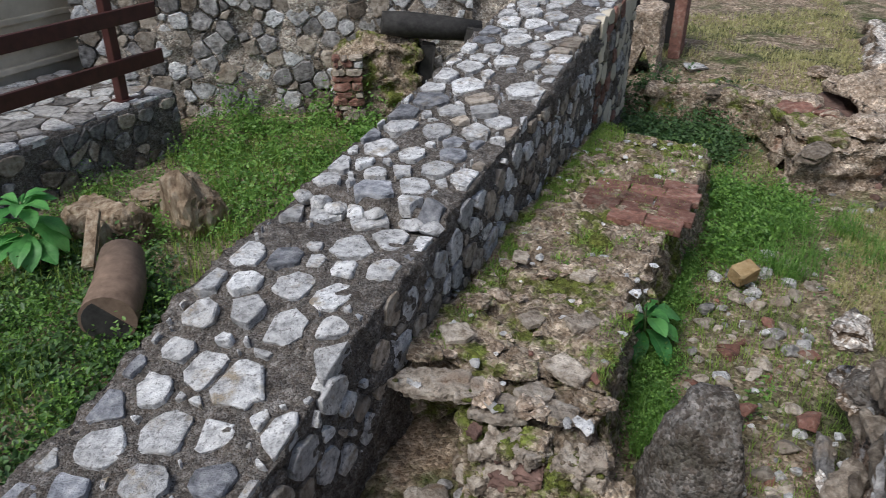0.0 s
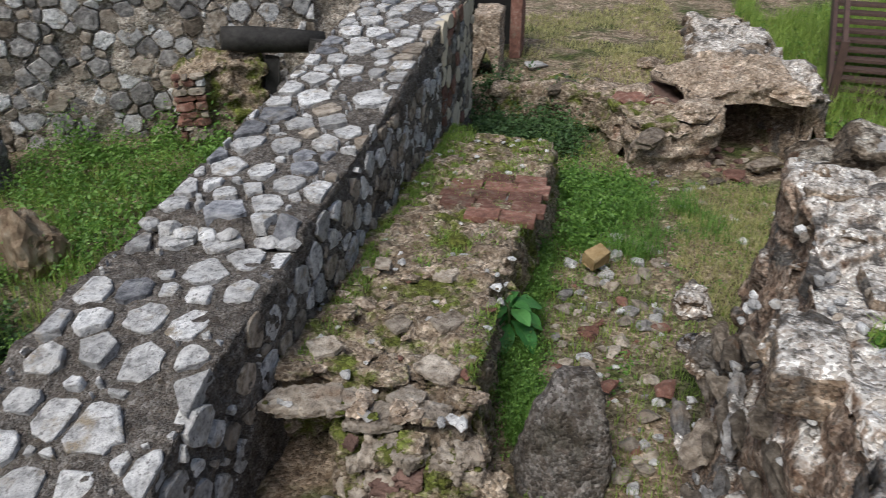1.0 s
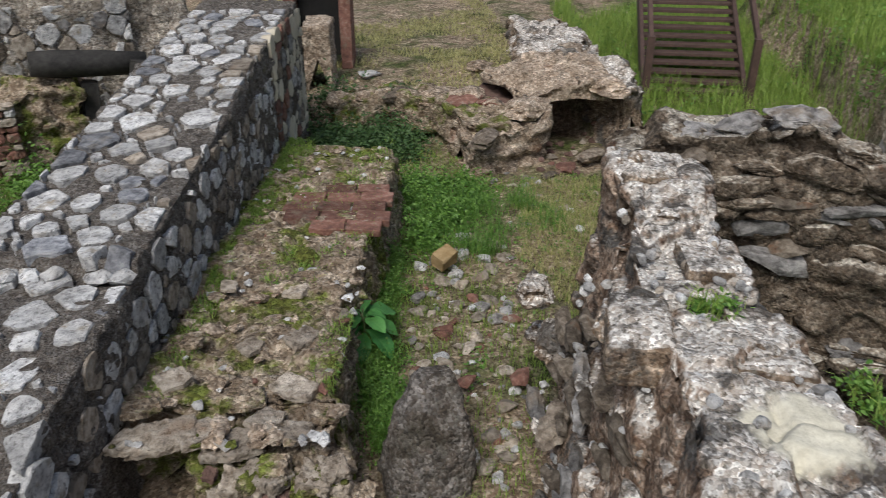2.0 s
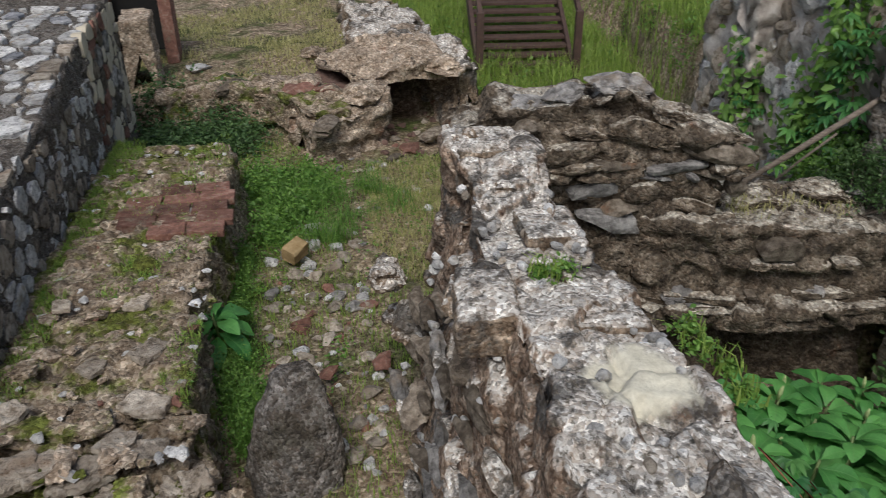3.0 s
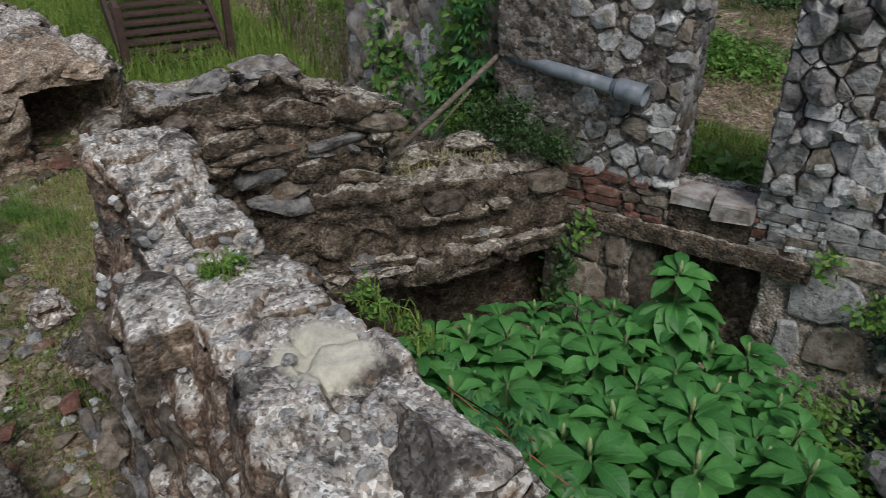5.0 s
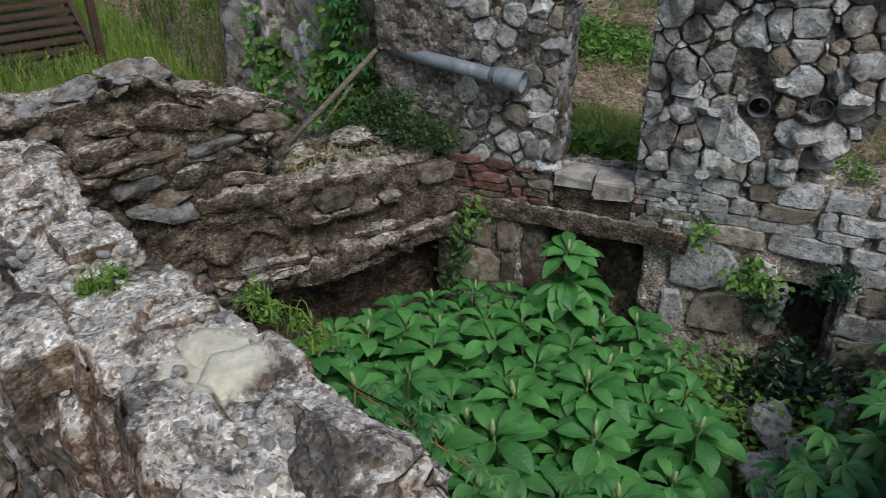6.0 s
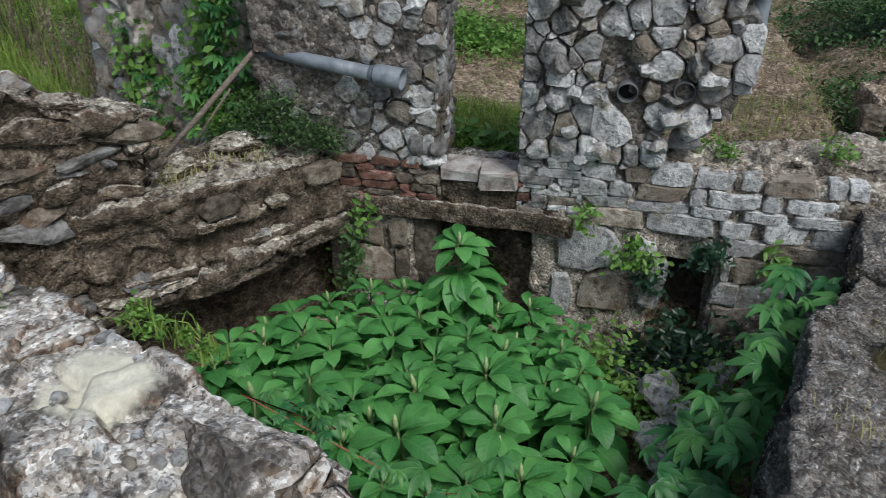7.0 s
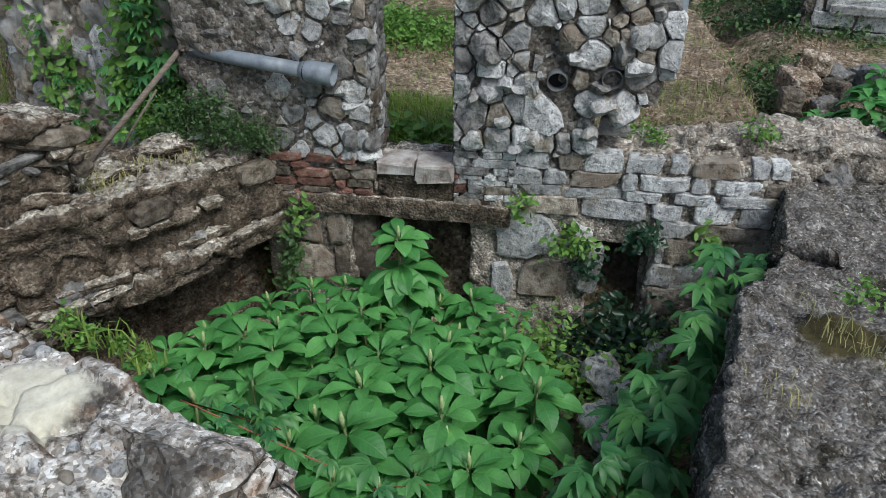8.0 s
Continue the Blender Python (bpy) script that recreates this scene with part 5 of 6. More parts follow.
def pier_and_arch():
    p = thing("pier", "pale plastered pier at the end of the long wall", "pier", kind="structure")
    part("block", rough_wall("block", [(2.5, 9.45, 0.17, 0.17, 1.2, 0.3, 0, 0.02), (2.72, 9.98, 0.17, 0.17, 1.22, 0.3, 0, 0.02)], TAN_ROCK, 0.04, 0.02, 0.02, 0.012, 0.2, seed=151), TAN_ROCK, p)
    arch = thing("brick_arch", "dark red brick arch filled by a black block of painted shade", "arch")
    m = pose(2.85, 10.6, 0.4, 0, 0, -24)
    # solid black block, put in for the darkness under the arch
    part("shade_block", box((0.6, 0.3, 0.9), m @ pose(0, 0.25, 0.6), 0.02), HOLE_SHADE, arch)
    bm = box((0.16, 0.4, 1.0), m @ pose(0.38, 0.1, 0.5), 0.02)
    part("jamb", bm, BRICK, arch)
    part("jamb", box((0.16, 0.4, 1.0), m @ pose(-0.38, 0.1, 0.5), 0.02), BRICK, arch)
    for i in range(11):
        t = math.pi * (i + 0.5) / 11
        part("brick", box((0.1, 0.4, 0.15), m @ pose(0.38 * math.cos(t), 0.1, 1.0 + 0.38 * math.sin(t), 0, 90 - math.degrees(t), 0), 0.01), BRICK, arch)


pier_and_arch()


def stairs():
    s = thing("timber_stairs", "dark brown open timber stairs standing in long grass", "stairs")
    d = Vector((0.52, 0.854))
    m = pose(7.42, 7.98, -0.15, 0, 0, math.degrees(math.atan2(d.y, d.x)) - 90)
    for i in range(20):
        part("tread", box((1.34, 0.21, 0.045), m @ pose(0, 0.1 + i * 0.165, 0.07 + i * 0.094), 0.006), STAIR_WOOD, s)
    for u in (-0.7, 0.7):
        part("stringer", box((0.06, 3.3, 0.24), m @ pose(u, 1.6, 0.9, 29.6, 0, 0), 0.006), STAIR_WOOD, s)
        part("post", box((0.1, 0.1, 1.15), m @ pose(u, 0.12, 0.5), 0.006), STAIR_WOOD, s)
        part("post", box((0.1, 0.1, 1.1), m @ pose(u, 2.7, 2.1), 0.006), STAIR_WOOD, s)
        part("handrail", box((0.06, 2.9, 0.1), m @ pose(u, 1.4, 1.75, 29.6, 0, 0), 0.006), STAIR_WOOD, s)


stairs()


# ---- plants ----
def leaf_form(name, mat, length=1.0, width=0.42, droop=0.25, fold=0.12, n=8):
    """A broad leaf along +x with a sunken midrib."""
    v, f = [], []
    for i in range(n + 1):
        t = i / n
        w = width / 2 * math.sin(math.pi * min(1, t * 0.97 + 0.015) ** 1.35) ** 0.85 + 0.006
        z = 0.14 * math.sin(t * 2.2) - droop * t * t
        wave = 0.02 * math.sin(t * 17 + width * 40)
        v += [(t * length, w, z + fold * w * 1.6 + wave), (t * length, w * 0.5, z + fold * w * 1.3), (t * length, 0, z), (t * length, -w * 0.5, z + fold * w * 1.3), (t * length, -w, z + fold * w * 1.6 - wave)]
    for i in range(n):
        for k in range(4):
            a = i * 5 + k
            f.append((a, a + 1, a + 6, a + 5))
    return mesh(name, v, f, mat, True)


def hand_form(name, mat):
    """A leaf of five leaflets."""
    v, f = [], []
    for k, ang in enumerate((-75, -38, 0, 38, 75)):
        ln_ = (0.62, 0.85, 1.0, 0.85, 0.62)[k]
        c, s = math.cos(radians(ang)), math.sin(radians(ang))
        o = len(v)
        for i in range(6):
            t = i / 5
            w = 0.16 * ln_ * math.sin(math.pi * (t * 0.94 + 0.05)) ** 0.8
            z = 0.05 * math.sin(t * 3) - 0.3 * t * t * ln_
            for y in (w, 0, -w):
                x, yy = t * ln_, y
                v.append((x * c - yy * s, x * s + yy * c, z + abs(y) * 0.35))
        for i in range(5):
            a = o + i * 3
            f += [(a, a + 1, a + 4, a + 3), (a + 1, a + 2, a + 5, a + 4)]
    return mesh(name, v, f, mat, True)


def broad_plant(label, seed, height, size, whorl, lower, spike, leaf, m):
    """A leafy plant: stem, a crown of broad leaves, lower leaves, a flower spike."""
    rng = random.Random(seed)
    root = thing("pokeweed", label, "plant", m, "plants in the sunken room")
    part("stem", tube([(0, 0, 0), (0.01, 0, height * 0.5), (0, 0.01, height)], [0.012, 0.01, 0.006], 6), STEM, root)
    total = whorl + lower
    for i in range(total):
        top = i < whorl
        k = size * (rng.uniform(0.8, 1.1) * (0.62 + 0.38 * i / whorl) if top else rng.uniform(0.95, 1.25))
        z = height - (0.01 + 0.05 * i / whorl) if top else height * rng.uniform(0.45, 0.82)
        up = rng.uniform(10, 26) - 24 * (i / whorl) if top else rng.uniform(-28, 0)
        ob = new("leaf", rng.choice(leaf))
        ob.parent = root
        ob.matrix_basis = pose(0, 0, z, rng.uniform(-12, 12), -up, i * 137.5 + rng.uniform(-14, 14)) @ pose(0.02, 0, 0) @ Matrix.Scale(k, 4)
    if spike:
        part("flower_spike", tube([(0, 0, height - 0.01), (0.004, 0, height + 0.04), (0.01, 0, height + 0.085)], [0.007, 0.013, 0.005], 8), FLOWER, root, "pale green flower spike")
    return root


POKE_LEAVES = [leaf_form("leaf", POKE, 1.0, w, d, fo) for w, d, fo in ((0.5, 0.22, 0.2), (0.56, 0.34, 0.14), (0.47, 0.28, 0.26))]


def pit_plants():
    area = [(2.95, -0.3), (2.72, 0.4), (2.85, 1.05), (3.3, 1.8), (3.95, 1.75), (4.55, 1.2), (4.66, 0.3), (4.35, -0.25), (3.6, -0.5)]
    rng = random.Random(201)
    spots = []
    tries = 0
    while tries < 6000:
        tries += 1
        x, y = rng.uniform(2.6, 4.7), rng.uniform(-0.6, 1.9)
        if inside(np.array([x]), np.array([y]), area, 0.01)[0] > 0.9 and all(math.hypot(x - a, y - b) > 0.2 for a, b in spots):
            spots.append((x, y))
    kinds = {}
    for i, (x, y) in enumerate(spots):
        top = 0.3 + 0.16 * (4.6 - x) / 1.8 + rng.uniform(-0.16, 0.08) - 0.1 * max(0, 0.2 - y)
        m = pose(x, y, -0.4, rng.uniform(-7, 7), rng.uniform(-7, 7), rng.uniform(0, 360))
        key = rng.randrange(6)
        if key not in kinds:
            kinds[key] = broad_plant("leafy green pokeweed with broad leaves growing in the sunken room", 210 + key, 0.72, (0.215, 0.22, 0.19, 0.21, 0.185, 0.22)[key], (9, 11, 8, 10, 8, 10)[key], 11, key in (0, 1, 3), POKE_LEAVES, m @ Matrix.Scale((top + 0.4) / 0.72, 4))
        else:
            copy_thing(kinds[key], m).scale = [(top + 0.4) / 0.72] * 3
    broad_plant("tall pokeweed with tiers of broad leaves before the dark hollow", 231, 1.06, 0.25, 14, 46, True, POKE_LEAVES, pose(4.56, 0.54, -0.38, 0, -4, 0))
    for k, (x, y, h) in enumerate(((6.35, -2.5, 0.34), (6.15, -2.75, 0.4), (6.5, -2.95, 0.45), (6.9, -3.3, 0.5))):
        broad_plant("leafy weed beside the heap of stones", 240 + k, h, 0.2, 10, 12, False, POKE_LEAVES, pose(x, y, float(gz(x, y)) - 0.02, 0, 0, 70 * k))
    broad_plant("young broad-leaved plant beside the low wall", 232, 0.3, 0.24, 10, 8, False, POKE_LEAVES, pose(1.4, 4.3, 0.0, 0, 0, 40))
    broad_plant("large broad-leaved plant among the weeds", 233, 0.62, 0.3, 12, 14, False, POKE_LEAVES, pose(-3.2, 5.25, 0.0, 0, 0, 10))


pit_plants()


def blades(pts, h, w, mat, seed, lean=0.5):
    """Bent blades of grass at the points, as one mesh."""
    r = np.random.RandomState(seed)
    n = len(pts)
    a = r.uniform(0, 2 * np.pi, n)
    d = np.stack([np.cos(a), np.sin(a), np.zeros(n)], 1)
    s = np.stack([-np.sin(a), np.cos(a), np.zeros(n)], 1)
    hh = (h * r.uniform(0.45, 1.25, n))[:, None]
    ww = (w * r.uniform(0.6, 1.3, n))[:, None]
    le = (lean * r.uniform(0.1, 1.2, n))[:, None]
    up = np.array([0, 0, 1.0])
    mid = pts + d * hh * le * 0.3 + up * hh * 0.6
    tip = pts + d * hh * le * 1.0 + up * hh * (1.05 - 0.35 * le)
    v = np.stack([pts - s * ww, pts + s * ww, mid - s * ww * 0.75, mid + s * ww * 0.75, tip], 1).reshape(-1, 3)
    o = (np.arange(n) * 5)[:, None]
    return mesh("blades", v.tolist(), (o + [0, 1, 3, 2]).tolist() + (o + [2, 3, 4]).tolist(), mat)


def leaves(pts, size, mat, seed, up=0.8, out=None):
    """Small oval leaves, folded along the midrib, at the points, as one mesh."""
    r = np.random.RandomState(seed)
    n = len(pts)
    nrm = r.normal(0, 0.55, (n, 3)) + np.array([0, 0, up])
    if out is not None:
        nrm += np.array(out)
    nrm /= np.linalg.norm(nrm, axis=1)[:, None]
    t = np.cross(nrm, r.normal(0, 1, (n, 3)))
    t /= np.linalg.norm(t, axis=1)[:, None]
    b = np.cross(nrm, t)
    k = (size * r.uniform(0.55, 1.3, n))[:, None]
    cols = []
    for x, y, z in ((-0.5, 0, 0), (-0.15, 0.27, 0.07), (0.2, 0.2, 0.03), (0.5, 0, -0.1), (0.2, -0.2, 0.03), (-0.15, -0.27, 0.07)):
        cols.append(pts + t * k * x + b * k * y + nrm * k * z)
    v = np.stack(cols, 1).reshape(-1, 3)
    o = (np.arange(n) * 6)[:, None]
    return mesh("leaves", v.tolist(), (o + [0, 3, 2, 1]).tolist() + (o + [0, 5, 4, 3]).tolist(), mat, True)


def spread(n, poly, seed, patch=0.0, scale=2.0, lift=0.0, soft=0.05):
    """Points on the ground within a polygon, thinned into patches."""
    r = np.random.RandomState(seed)
    p = np.array(poly)
    lo, hi = p.min(0), p.max(0)
    out = []
    have = 0
    while have < n:
        q = r.uniform(lo, hi, (n * 3, 2))
        keep = inside(q[:, 0], q[:, 1], poly, soft) > r.uniform(0, 1, len(q))
        if patch:
            keep &= fbm(np.c_[q * scale, np.zeros(len(q))], seed, 3) > r.uniform(-0.25, 0.25, len(q)) + patch - 0.5
        q = q[keep]
        out.append(q)
        have += max(len(q), 1)
    q = np.concatenate(out)[:n]
    return np.c_[q, gz(q[:, 0], q[:, 1]) + lift]


def clumps(centres, per, radius, height, seed, base=0.0):
    """Leaf points in loose mounds round centres."""
    r = np.random.RandomState(seed)
    c = np.repeat(np.asarray(centres), per, 0)
    g = r.normal(0, 1, c.shape)
    k = r.uniform(0.5, 1.2, len(centres)).repeat(per)[:, None]
    p = c + g * np.array([radius, radius, 0]) * k
    p[:, 2] += base + np.abs(r.normal(0.35, 0.35, len(p))) * height * k[:, 0] * np.exp(-(g[:, 0] ** 2 + g[:, 1] ** 2) * 0.25)
    return p


def growth(name, label, me, cat="weeds"):
    tagged(new(name, me), label, cat, kind="stuff")


LEFT = [(-3.9, 3.2), (-1.25, 3.0), (-1.0, 4.3), (0.35, 7.6), (0.6, 9.2), (-2.8, 8.9), (-2.9, 7.6), (-3.8, 5.6)]
CHANNEL = [(0.95, 2.9), (1.25, 4.2), (2.15, 6.0), (2.75, 7.0), (2.4, 8.7), (3.6, 8.5), (3.7, 6.7), (5.4, 6.2), (2.9, 3.7), (2.1, 3.0), (1.5, 2.0)]
MEADOW = [(5.55, 6.4), (3.4, 3.9), (4.2, 2.9), (6.6, 5.2), (16, 8), (16, 16), (8, 13)]
TOPS = [(2.3, 9.3), (3.9, 8.9), (4.8, 8.2), (5.6, 10), (6.8, 13), (8, 18), (2.4, 18)]


def greenery():
    growth("weed_bank", "dense green weeds beside the long wall", leaves(clumps(spread(420, LEFT, 301, 0.6), 90, 0.11, 0.32, 302), 0.033, WEED, 303))
    growth("tall_weeds", "tall leafy weeds by the rubble wall", leaves(clumps(spread(70, [(-2.6, 6.6), (-1.2, 6.0), (0.2, 8.4), (-0.6, 9.0), (-2.6, 8.8)], 298), 130, 0.12, 0.62, 299), 0.045, WEED, 300))
    # the walkway's shade is in these leaves' colour
    growth("shaded_weeds", "low weeds under the walkway with shade put into their colour", leaves(clumps(spread(200, [(-3.9, 3.0), (-1.7, 2.6), (-1.7, 4.6), (-3.0, 6.2)], 304), 70, 0.13, 0.25, 305), 0.05, WEED_DARK, 306))
    growth("grass_tufts", "green grass between the weeds", blades(spread(5000, LEFT, 307, 0.45), 0.2, 0.004, GRASS, 308))
    # the channel
    growth("channel_grass", "short patchy grass on the channel floor", blades(spread(9000, CHANNEL, 311, 0.5, 1.6), 0.07, 0.003, GRASS, 312, 0.8))
    strip = [(1.1, 3.25), (1.32, 4.3), (1.72, 4.95), (2.0, 5.6), (2.1, 5.4), (1.72, 4.6), (1.5, 3.9), (1.3, 3.2)]
    growth("tall_grass", "fine bright green weeds along the low wall's foot", leaves(clumps(spread(110, strip, 313), 90, 0.06, 0.26, 314), 0.022, WEED, 315))
    growth("tall_grass", "fine bright grass along the low wall's foot", blades(spread(2500, strip, 316), 0.16, 0.003, WEED, 317))
    growth("weed_clump", "leafy weeds on the channel floor", leaves(clumps(spread(90, [(2.2, 5.4), (2.9, 5.6), (3.5, 6.6), (2.9, 7.2), (2.5, 6.6)], 321), 90, 0.1, 0.34, 322), 0.04, WEED, 323))
    growth("fern_weeds", "feathery grey green weeds on the channel floor", blades(np.repeat(spread(45, [(2.3, 5.0), (3.6, 5.2), (3.9, 6.4), (2.6, 6.6)], 324), 50, 0) + np.random.RandomState(325).normal(0, 0.05, (2250, 3)) * [1.4, 1.4, 0.2], 0.2, 0.003, WEED, 326, 1.1))
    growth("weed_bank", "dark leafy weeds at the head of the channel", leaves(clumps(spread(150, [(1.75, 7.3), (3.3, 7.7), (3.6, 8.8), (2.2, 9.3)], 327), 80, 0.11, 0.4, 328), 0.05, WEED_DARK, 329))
    growth("low_weeds", "small weeds between the fallen stones", leaves(clumps(spread(150, CHANNEL, 331, 0.5), 26, 0.06, 0.1, 332), 0.028, WEED, 333))
    growth("yellow_grass", "yellowed grass on the channel floor", blades(spread(6000, [(3.0, 5.0), (3.0, 4.0), (5.2, 6.2), (3.9, 6.5)], 334), 0.08, 0.003, DRY, 335, 0.9))
    # moss and grass on the low wall
    r = np.random.RandomState(341)
    t, o = r.uniform(0, 1, 15000), r.uniform(0, 1, 15000)
    o = np.where(t > 0.3, o ** 2.2, o)
    keep = (fbm(np.c_[t * 6, o * 2, o * 0], 342, 3) > -0.12 + 0.42 * (t < 0.3)) | (o < 0.16)
    p = np.c_[-0.1 + 1.72 * t + o * 0.95, 3.5 + 3.75 * t - o * 0.43, np.full(15000, 0.56)][keep]
    growth("wall_grass", "short yellow green grass on the low wall's top", blades(p, 0.055, 0.0028, GRASS, 343, 0.9))
    growth("wall_weeds", "small leaves creeping over the low wall's top", leaves(p[::4] + [0, 0, 0.02], 0.022, WEED, 344))
    # terrace and meadow
    growth("dry_grass", "short dry grass on the terrace", blades(spread(20000, TOPS, 351, 0.38, 0.8), 0.07, 0.006, DRY, 352, 0.9))
    growth("meadow_grass", "tall bright meadow grass before the stairs", blades(spread(42000, MEADOW, 353), 0.34, 0.006, GRASS, 354, 0.6))
    growth("meadow_weeds", "leafy weeds in the meadow", leaves(clumps(spread(300, MEADOW, 355, 0.45, 0.8), 60, 0.16, 0.4, 356), 0.05, WEED, 357))
    # beyond the east wall
    growth("gap_grass", "bright grass and leaves behind the sill", blades(spread(5000, [(5.45, -0.1), (5.45, 1.2), (6.6, 1.5), (6.4, 0.0)], 361), 0.13, 0.004, GRASS, 362, 0.9))
    growth("gap_leaves", "low broad leaves behind the sill", leaves(clumps(spread(40, [(5.45, 0.2), (5.45, 1.0), (5.8, 1.0), (5.8, 0.2)], 363), 16, 0.07, 0.2, 364), 0.11, WEED, 365))
    for i, (poly, n) in enumerate((([(7.7, 0.7), (7.7, 1.8), (9.5, 2.2), (9.5, 0.8)], 60), ([(7.4, -2.1), (7.0, -3.6), (9.0, -5.5), (12, -4), (10, -2.2)], 190), ([(6.3, -2.9), (5.9, -3.2), (6.6, -4), (7.2, -3.2)], 70), ([(9.5, 0.5), (9.5, 3), (13, 4), (13, -1)], 200))):
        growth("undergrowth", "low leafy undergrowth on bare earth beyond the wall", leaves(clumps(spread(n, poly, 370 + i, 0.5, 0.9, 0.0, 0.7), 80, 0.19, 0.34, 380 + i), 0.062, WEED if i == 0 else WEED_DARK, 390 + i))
    growth("earth_grass", "thin grass on bare trodden earth", blades(spread(2600, [(5.5, -1.6), (5.5, 1.6), (11, 3), (11, -4), (7, -4)], 396, 0.55, 0.9), 0.08, 0.004, GRASS, 397, 0.9))
    growth("leaf_litter", "dry straw and twigs on the trodden earth", blades(spread(5200, [(5.5, -2.0), (5.5, 1.6), (11, 3), (11, -4), (7, -3)], 398, 0.45, 1.3), 0.12, 0.004, STRAW, 399, 2.6))
    # weeds on wall tops
    tops = np.array([(2.05, 1.88, 1.56), (2.12, 1.82, 1.56), (2.24, 1.2, 1.5), (2.3, 1.32, 1.48), (2.28, 1.12, 1.45), (2.2, 1.0, 1.45)])
    growth("wall_sprigs", "small green sprigs on the worn wall top", leaves(clumps(tops, 90, 0.035, 0.1, 401), 0.03, WEED, 402))
    growth("wall_sprigs", "grassy sprigs on the worn wall top", blades(np.repeat(tops, 30, 0) + np.random.RandomState(403).normal(0, 0.03, (180, 3)) * [1, 1, 0.1], 0.09, 0.004, GRASS, 404, 0.9))
    low = np.array([(4.35, 2.25, 1.08), (4.5, 2.2, 1.1), (4.2, 2.35, 1.1), (4.62, 2.0, 1.08), (4.1, 2.3, 1.1)])
    growth("wall_sprigs", "pale grass on the low cross wall", blades(np.repeat(low, 60, 0) + np.random.RandomState(405).normal(0, 0.07, (300, 3)) * [1, 1, 0.1], 0.06, 0.003, DRY, 406, 0.9))
    south = np.array([(3.2, -1.7, 1.1), (3.35, -1.62, 1.1), (3.05, -1.8, 1.1), (2.7, -1.35, 1.12)])
    growth("wall_sprigs", "thin dry grass in the moss of the south wall", blades(np.repeat(south, 26, 0) + np.random.RandomState(409).normal(0, 0.06, (104, 3)) * [1, 1, 0.05], 0.1, 0.0025, DRY, 410, 0.9))
    east = np.array([(5.25, -1.0, 1.15), (5.2, -1.1, 1.15), (5.05, -1.75, 1.25), (5.15, -1.7, 1.25), (3.2, -1.75, 1.28)])
    growth("wall_sprigs", "green sprigs on the east wall", leaves(clumps(east, 70, 0.06, 0.18, 407), 0.04, WEED, 408))


greenery()


def bush():
    b = thing("bush", "feathery dark green shrub behind the low cross wall", "bush")
    r = np.random.RandomState(411)
    c = np.array([(4.86, 2.2, 1.1), (4.82, 2.02, 1.2), (4.8, 1.84, 1.24), (4.82, 1.66, 1.2), (4.74, 2.1, 1.06), (4.8, 1.52, 1.18), (4.84, 2.05, 1.34), (4.84, 1.86, 1.38)])
    p = np.repeat(c, 420, 0) + r.normal(0, 1, (3360, 3)) * [0.05, 0.085, 0.06]
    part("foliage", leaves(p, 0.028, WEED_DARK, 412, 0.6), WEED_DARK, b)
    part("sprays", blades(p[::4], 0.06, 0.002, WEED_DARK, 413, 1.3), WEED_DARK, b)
    for x, y, z in c[:4]:
        part("twig", tube([(4.78, 2.0, 0.95), (x, y, z), (x, y + 0.02, z + 0.12)], [0.01, 0.007, 0.003], 5), OLD_WOOD, b)


bush()


def climber(name, label, spots, n, r, size, mat, seed, out, stems=True):
    """Ivy on a wall: leaves about spots that face out, with creeping stems."""
    c = thing(name, label, "climbing plant")
    rs = np.random.RandomState(seed)
    s = np.array(spots)
    o = np.array(out, float)
    p = np.repeat(s, n, 0) + rs.normal(0, 1, (n * len(s), 3)) * r
    p += o * np.abs(rs.normal(0.03, 0.04, len(p)))[:, None]
    part("leaves", leaves(p, size, mat, seed + 1, 0.5, o * 0.9), mat, c)
    if stems:
        part("stem", tube([tuple(q) for q in s], [0.009] * len(s), 5), OLD_WOOD, c)


climber("ivy", "bright green creeper on the tall wall", [(5.8, 3.6, 0.6), (5.68, 3.36, 0.72), (5.72, 3.5, 0.95), (5.68, 3.4, 1.15), (5.7, 3.44, 1.36), (5.72, 3.46, 1.6)], 120, 0.085, 0.075, WEED, 421, (-1, -0.2, 0))
climber("ivy", "thick green creeper hanging over the tall wall", [(5.42, 2.72, 1.15), (5.38, 2.66, 1.4), (5.3, 2.5, 1.7), (5.26, 2.42, 2.0), (5.3, 2.5, 2.3), (5.28, 2.45, 2.6)], 210, 0.1, 0.075, WEED, 431, (-1, 0, 0))
climber("shrub", "low feathery green shrub growing at the foot of the tall wall", [(5.15, 2.5, 1.02), (5.12, 2.36, 1.1), (5.16, 2.24, 1.15), (5.22, 2.14, 1.2), (5.25, 2.3, 1.3), (5.2, 2.45, 1.25)], 330, 0.085, 0.045, WEED, 436, (-0.5, 0, 0.6))
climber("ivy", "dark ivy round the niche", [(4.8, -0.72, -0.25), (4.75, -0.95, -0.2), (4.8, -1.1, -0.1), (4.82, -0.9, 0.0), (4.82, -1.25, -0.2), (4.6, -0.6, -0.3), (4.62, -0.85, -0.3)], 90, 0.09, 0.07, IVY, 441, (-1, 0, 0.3))
